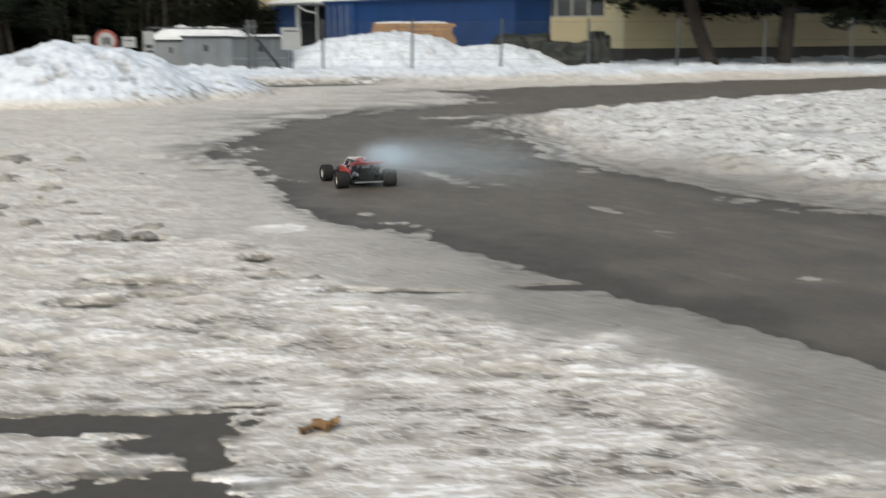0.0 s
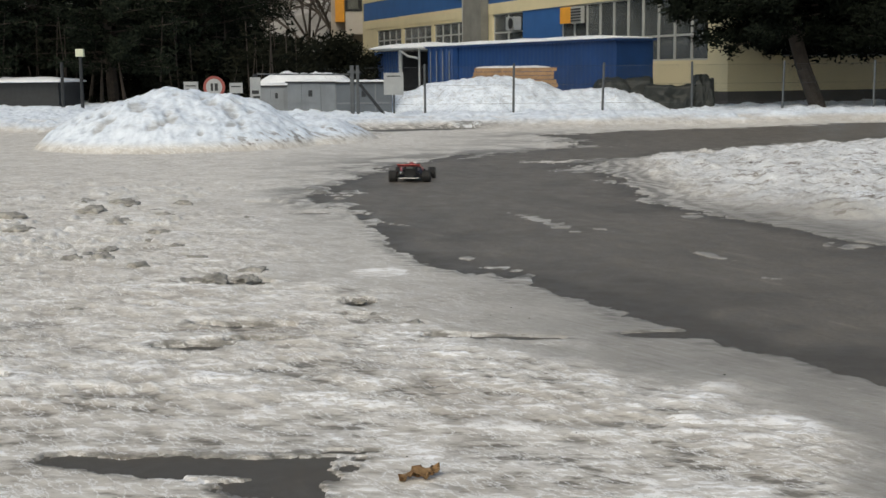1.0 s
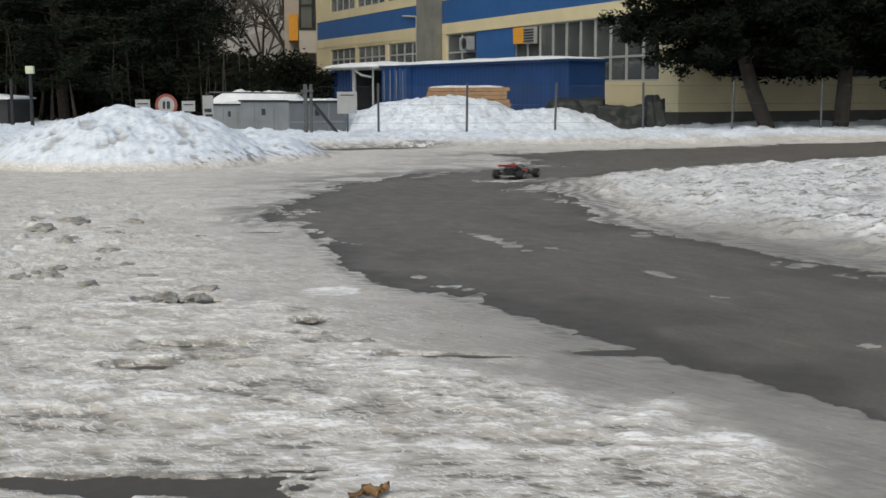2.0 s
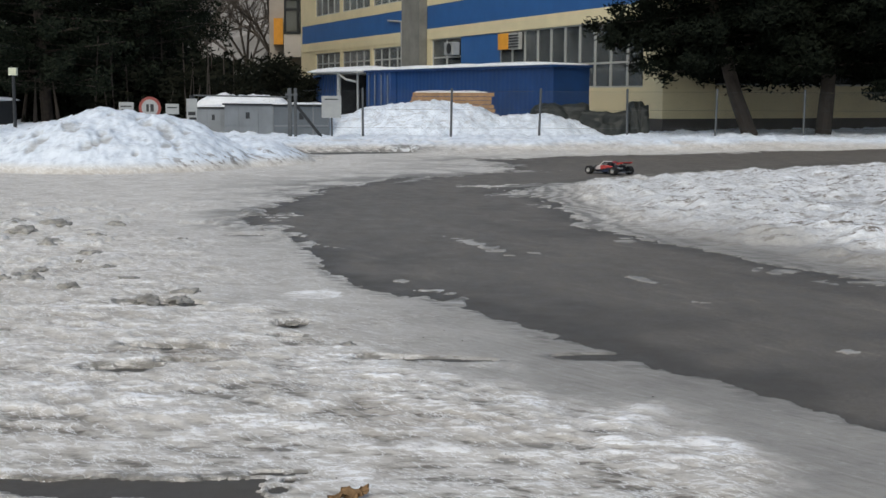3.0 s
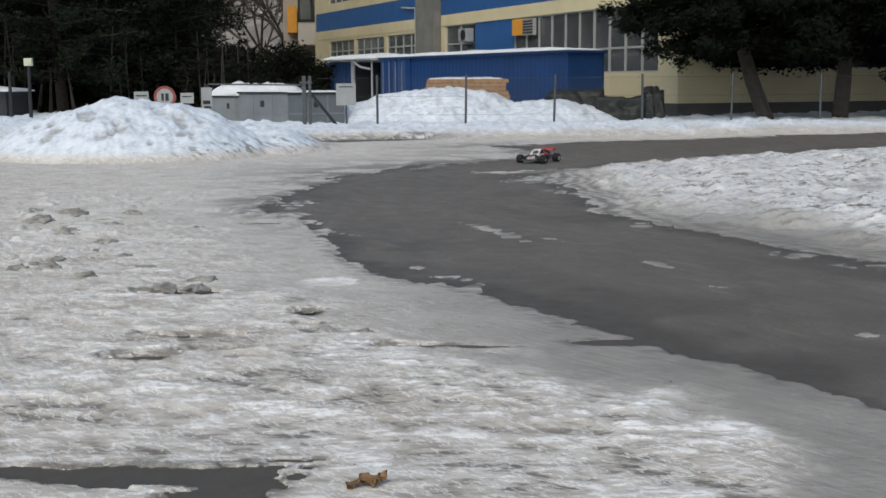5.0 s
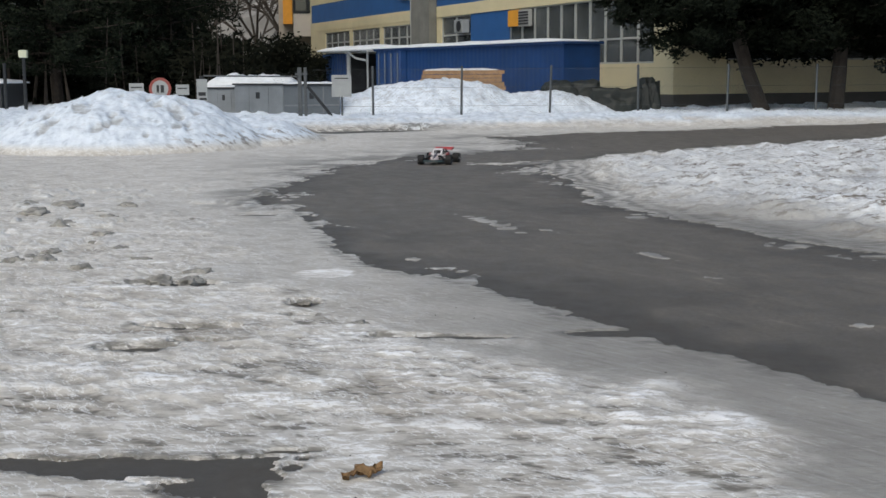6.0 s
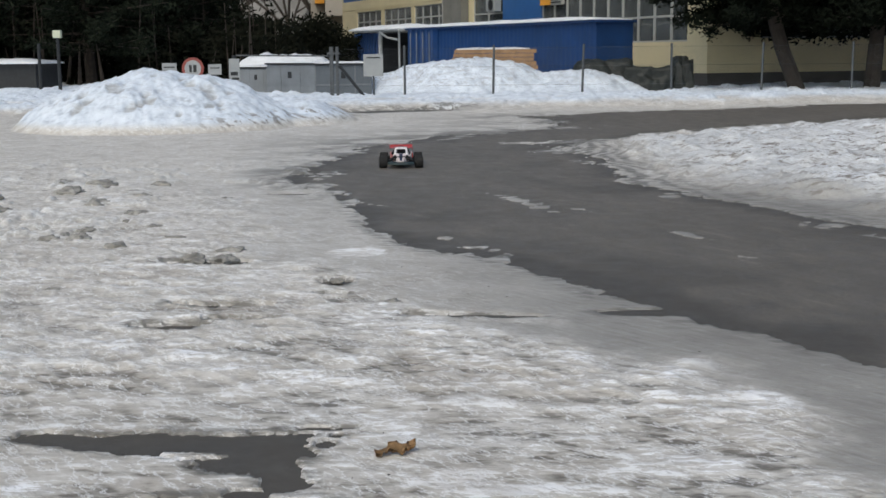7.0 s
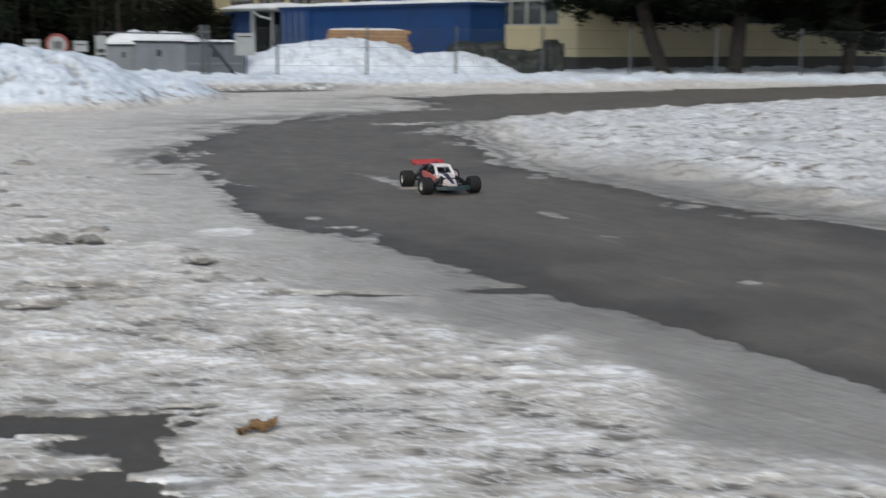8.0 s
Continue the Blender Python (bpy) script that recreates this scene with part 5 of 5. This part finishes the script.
    panel(bm, [on(-0.70, 0.80), on(0.70, 0.80), on(0.70, 1), on(-0.70, 1)], 0.012)
    bmesh.ops.recalc_face_normals(bm, faces=bm.faces)
    part("windscreen_frame", bm, BODY_WHITE, c, "white windscreen surround")
    part("roof", loft(bmesh.new(), [hull(0.065, 0.070, 0.066, 0.260, 0.274), hull(0.0, 0.074, 0.070, 0.264, 0.281), hull(-0.06, 0.070, 0.064, 0.262, 0.276)]), BODY_PALE, c, "dull white roof panel")
    part("air_filter", lump(bmesh.new(), (-0.115, 0.0, 0.255), (0.045, 0.04, 0.04), 3.0, 2, 0.06), BODY_DULL_RED, c, "red rounded air filter")
    part("driver_block", loft(bmesh.new(), [hull(0.05, 0.055, 0.04, 0.10, 0.21), hull(-0.05, 0.065, 0.05, 0.10, 0.24), hull(-0.10, 0.065, 0.045, 0.10, 0.22)]), BODY_DARK, c, "black cockpit insert")
    e = part("engine", box(bmesh.new(), (-0.24, -0.07, 0.09), (-0.12, 0.06, 0.185), None, 0.01), BODY_BLUE, c, "dark engine block")
    for k in range(5):
        part("cooling_fin", box(bmesh.new(), (-0.22, -0.055, 0.188 + k * 0.010), (-0.14, 0.045, 0.193 + k * 0.010)), ALLOY, e)
    part("exhaust", tube(tube(bmesh.new(), (-0.20, 0.06, 0.15), (-0.30, 0.10, 0.14), 0.022, 0.028, 10), (-0.30, 0.10, 0.14), (-0.39, 0.10, 0.15), 0.028, 0.012, 10), ALLOY, c, "dull silver exhaust pipe")
    part("front_bumper", loft(bmesh.new(), [[(x, y, z) for x, z in ((x0, 0.055), (x0 + 0.035, 0.060), (x0 + 0.030, 0.090), (x0 - 0.01, 0.095))] for y, x0 in
         ((-0.15, 0.36), (-0.08, 0.40), (0.0, 0.405), (0.08, 0.40), (0.15, 0.36))]), BODY_TEAL, c, "dark teal front bumper")
    part("rear_bumper", box(bmesh.new(), (-0.40, -0.13, 0.060), (-0.37, 0.13, 0.075), None, 0.008), ALLOY, c, "pale rear bumper bar")
    # suspension
    for x in (0.285, -0.285):
        for s in (-1, 1):
            arm = bmesh.new()
            tube(arm, (x - 0.045, s * 0.05, 0.075), (x, s * 0.185, 0.085), 0.010, 0.008, 6)
            tube(arm, (x + 0.045, s * 0.05, 0.075), (x, s * 0.185, 0.085), 0.010, 0.008, 6)
            tube(arm, (x, s * 0.05, 0.12), (x, s * 0.185, 0.11), 0.007, 0.007, 6)
            part("suspension_arm", arm, BODY_DARK, c)
            sh = part("shock_absorber", tube(bmesh.new(), (x - 0.02, s * 0.06, 0.20 if x < 0 else 0.175), (x - 0.02, s * 0.10, 0.145), 0.015, 0.015, 10), BODY_DARK, c, "black shock absorber")
            part("spring", tube(bmesh.new(), (x - 0.02, s * 0.10, 0.145), (x - 0.02, s * 0.15, 0.09), 0.019, 0.019, 10), BODY_DARK, sh, "black coil spring")
        part("shock_tower", box(bmesh.new(), (x - 0.016, -0.075, 0.09), (x - 0.004, 0.075, 0.205 if x < 0 else 0.165), None, 0.004), BODY_DARK, c)
    # rear wing
    m = Matrix.Translation((-0.335, 0, 0.242)) @ Matrix.Rotation(radians(14), 4, "Y")
    bm = bmesh.new()
    prof = [(-0.075, 0.012), (-0.04, 0.000), (0.0, -0.004), (0.045, 0.004), (0.045, 0.010), (0.0, 0.004), (-0.04, 0.008), (-0.075, 0.020)]
    loft(bm, [[(x, y, z) for x, z in prof] for y in (-0.135, -0.07, 0, 0.07, 0.135)])
    bmesh.ops.transform(bm, matrix=m, verts=bm.verts)
    w = part("rear_wing", bm, BODY_RED, c, "red rear wing")
    for s in (-1, 1):
        bm = box(bmesh.new(), (-0.082, s * 0.138 - 0.003, -0.010), (0.05, s * 0.138 + 0.003, 0.024), m, 0.002)
        part("end_plate", bm, BODY_RED, w)
        part("wing_strut", tube(bmesh.new(), (-0.27, s * 0.05, 0.19), (-0.33, s * 0.05, 0.240), 0.007, 0.007, 6), BODY_DARK, w, "black wing strut")
    # the whole body sits low between its wheels
    for o in c.children_recursive:
        o.data.transform(Matrix.Diagonal((0.97, 1.0, 0.82, 1.0)))
    c.scale = (1.04, 1.04, 1.04)
    wheels = [wheel(c, 0.276, s * 0.212, 0.094, s) for s in (-1, 1)] + [wheel(c, -0.276, s * 0.208, 0.104, s) for s in (-1, 1)]
    return c, wheels


def build_smoke():
    """Exhaust smoke: drifting puffs, each a cloud of fine droplets thinning outwards."""
    rnd = random.Random(17)
    clouds = []
    for wide in (0.07, 0.09, 0.11, 0.14, 0.18, 0.22):
        verts, faces = [], []
        for _ in range(1300):
            c = Vector((rnd.gauss(0, wide * 1.2), rnd.gauss(0, wide), rnd.gauss(0, wide * 0.55)))
            r, i = rnd.uniform(0.0006, 0.0015), len(verts)
            turn = Euler((rnd.uniform(0, 6), rnd.uniform(0, 6), rnd.uniform(0, 6))).to_matrix()
            verts += [c + turn @ Vector(p) * r for p in ((1, 1, 1), (1, -1, -1), (-1, 1, -1), (-1, -1, 1))]
            faces += [(i, i + 1, i + 2), (i, i + 3, i + 1), (i, i + 2, i + 3), (i + 1, i + 3, i + 2)]
        me = bpy.data.meshes.new("smoke_puff")
        me.from_pydata([tuple(v) for v in verts], [], faces)
        me.materials.append(SMOKE)
        clouds.append(me)
    puffs = []
    for k in range(64):
        u = k / 63
        o = new("smoke_puff", clouds[min(5, int(u * 6.2))])
        o.visible_shadow = False
        tagged(o, "thin bluish-white puff of exhaust smoke", "smoke", "exhaust smoke", "stuff")
        reach = max(0.0, u - 0.30) / 0.70
        start = Vector((-0.27 + 0.16 * u + 1.25 * reach ** 1.8 + rnd.gauss(0, 0.04), 10.70 - 0.10 * reach + rnd.gauss(0, 0.10), 0.29 - 0.08 * reach + rnd.gauss(0, 0.025 + 0.03 * reach)))
        spread = Vector((max(-0.1, rnd.gauss(0.45, 0.6)), rnd.gauss(0, 0.4), max(-0.1, rnd.gauss(0.14, 0.20))))
        wind = Vector((rnd.uniform(0.8, 1.5), rnd.uniform(0.0, 0.4), rnd.uniform(0.01, 0.05)))
        puffs.append((o, start, spread, wind))
    return puffs


build_factory()
build_shed()
build_house()
build_trees()
build_fence()
build_yard()
build_litter()
BUGGY, WHEELS = build_buggy()
PUFFS = build_smoke()


# ---- what moves ----
# seconds, plan place of the car's middle, heading in degrees from the x axis
DRIVE = [(0.0, -0.49, 11.04, 107), (0.2, -0.95, 12.28, 101), (0.4, -1.19, 13.45, 99), (0.6, -1.40, 14.02, 96), (0.8, -1.40, 15.02, 91), (1.0, -1.30, 16.0, 87),
         (1.2, -1.00, 16.8, 80), (1.4, -0.66, 17.5, 76), (1.6, -0.14, 18.2, 73), (1.7, 0.07, 18.6, 72), (2.0, 0.85, 19.8, 64), (2.4, 2.00, 21.1, 66), (2.7, 2.70, 21.85, 76),
         (2.8, 2.84, 21.98, 84), (2.9, 2.93, 22.05, 104), (3.0, 2.95, 22.25, 132), (3.1, 2.85, 22.28, 158), (3.2, 2.79, 22.45, 176), (3.5, 2.72, 22.5, 203),
         (4.0, 2.58, 22.45, 213), (4.4, 2.22, 22.25, 220), (4.6, 1.90, 22.0, 224), (4.8, 1.70, 21.95, 230), (5.0, 1.33, 21.5, 242), (5.2, 1.02, 21.0, 246), (5.7, 0.15, 19.85, 252),
         (6.3, -0.72, 18.4, 265), (6.5, -0.95, 17.45, 271), (6.7, -1.03, 16.45, 273), (7.0, -1.13, 15.3, 274), (7.2, -0.97, 14.35, 279), (7.4, -0.66, 13.68, 283),
         (7.6, -0.35, 12.70, 285), (7.8, 0.18, 11.87, 286), (8.0, 0.71, 10.90, 285)]


def motions():
    walk(BUGGY, [(t, pose(x, y, 0.0, 0, 0, a)) for t, x, y, a in DRIVE])
    # wheels roll with the ground that the car covers
    times = [k / FPS for k in range(8 * FPS + 1)]
    ts = [r[0] for r in DRIVE]
    xs, ys = np.interp(times, ts, [r[1] for r in DRIVE]), np.interp(times, ts, [r[2] for r in DRIVE])
    turn = np.concatenate([[0], np.cumsum(np.minimum(np.hypot(np.diff(xs), np.diff(ys)) / WHEEL_R, radians(85)))])
    for k, w in enumerate(WHEELS):
        base = Matrix.Translation(w.location)
        steer = pose(0, 0, 0, 0, 0, 6 if k < 2 else 0)
        walk(w, [(t, base @ steer @ Matrix.Rotation(a, 4, "Y")) for t, a in zip(times, turn)])
    # the smoke hangs, spreads and drifts off
    for o, p, spread, wind in PUFFS:
        walk(o, [(t, Matrix.Translation(p + spread * a + wind * b)) for t, a, b in
                 ((0.0, 0, 0), (0.2, 0.35, 0.0), (0.4, 1.0, 0.05), (0.7, 1.8, 0.9), (1.0, 2.2, 3.4), (1.5, 2.6, 8.5), (8.0, 6.0, 40.0))])


motions()
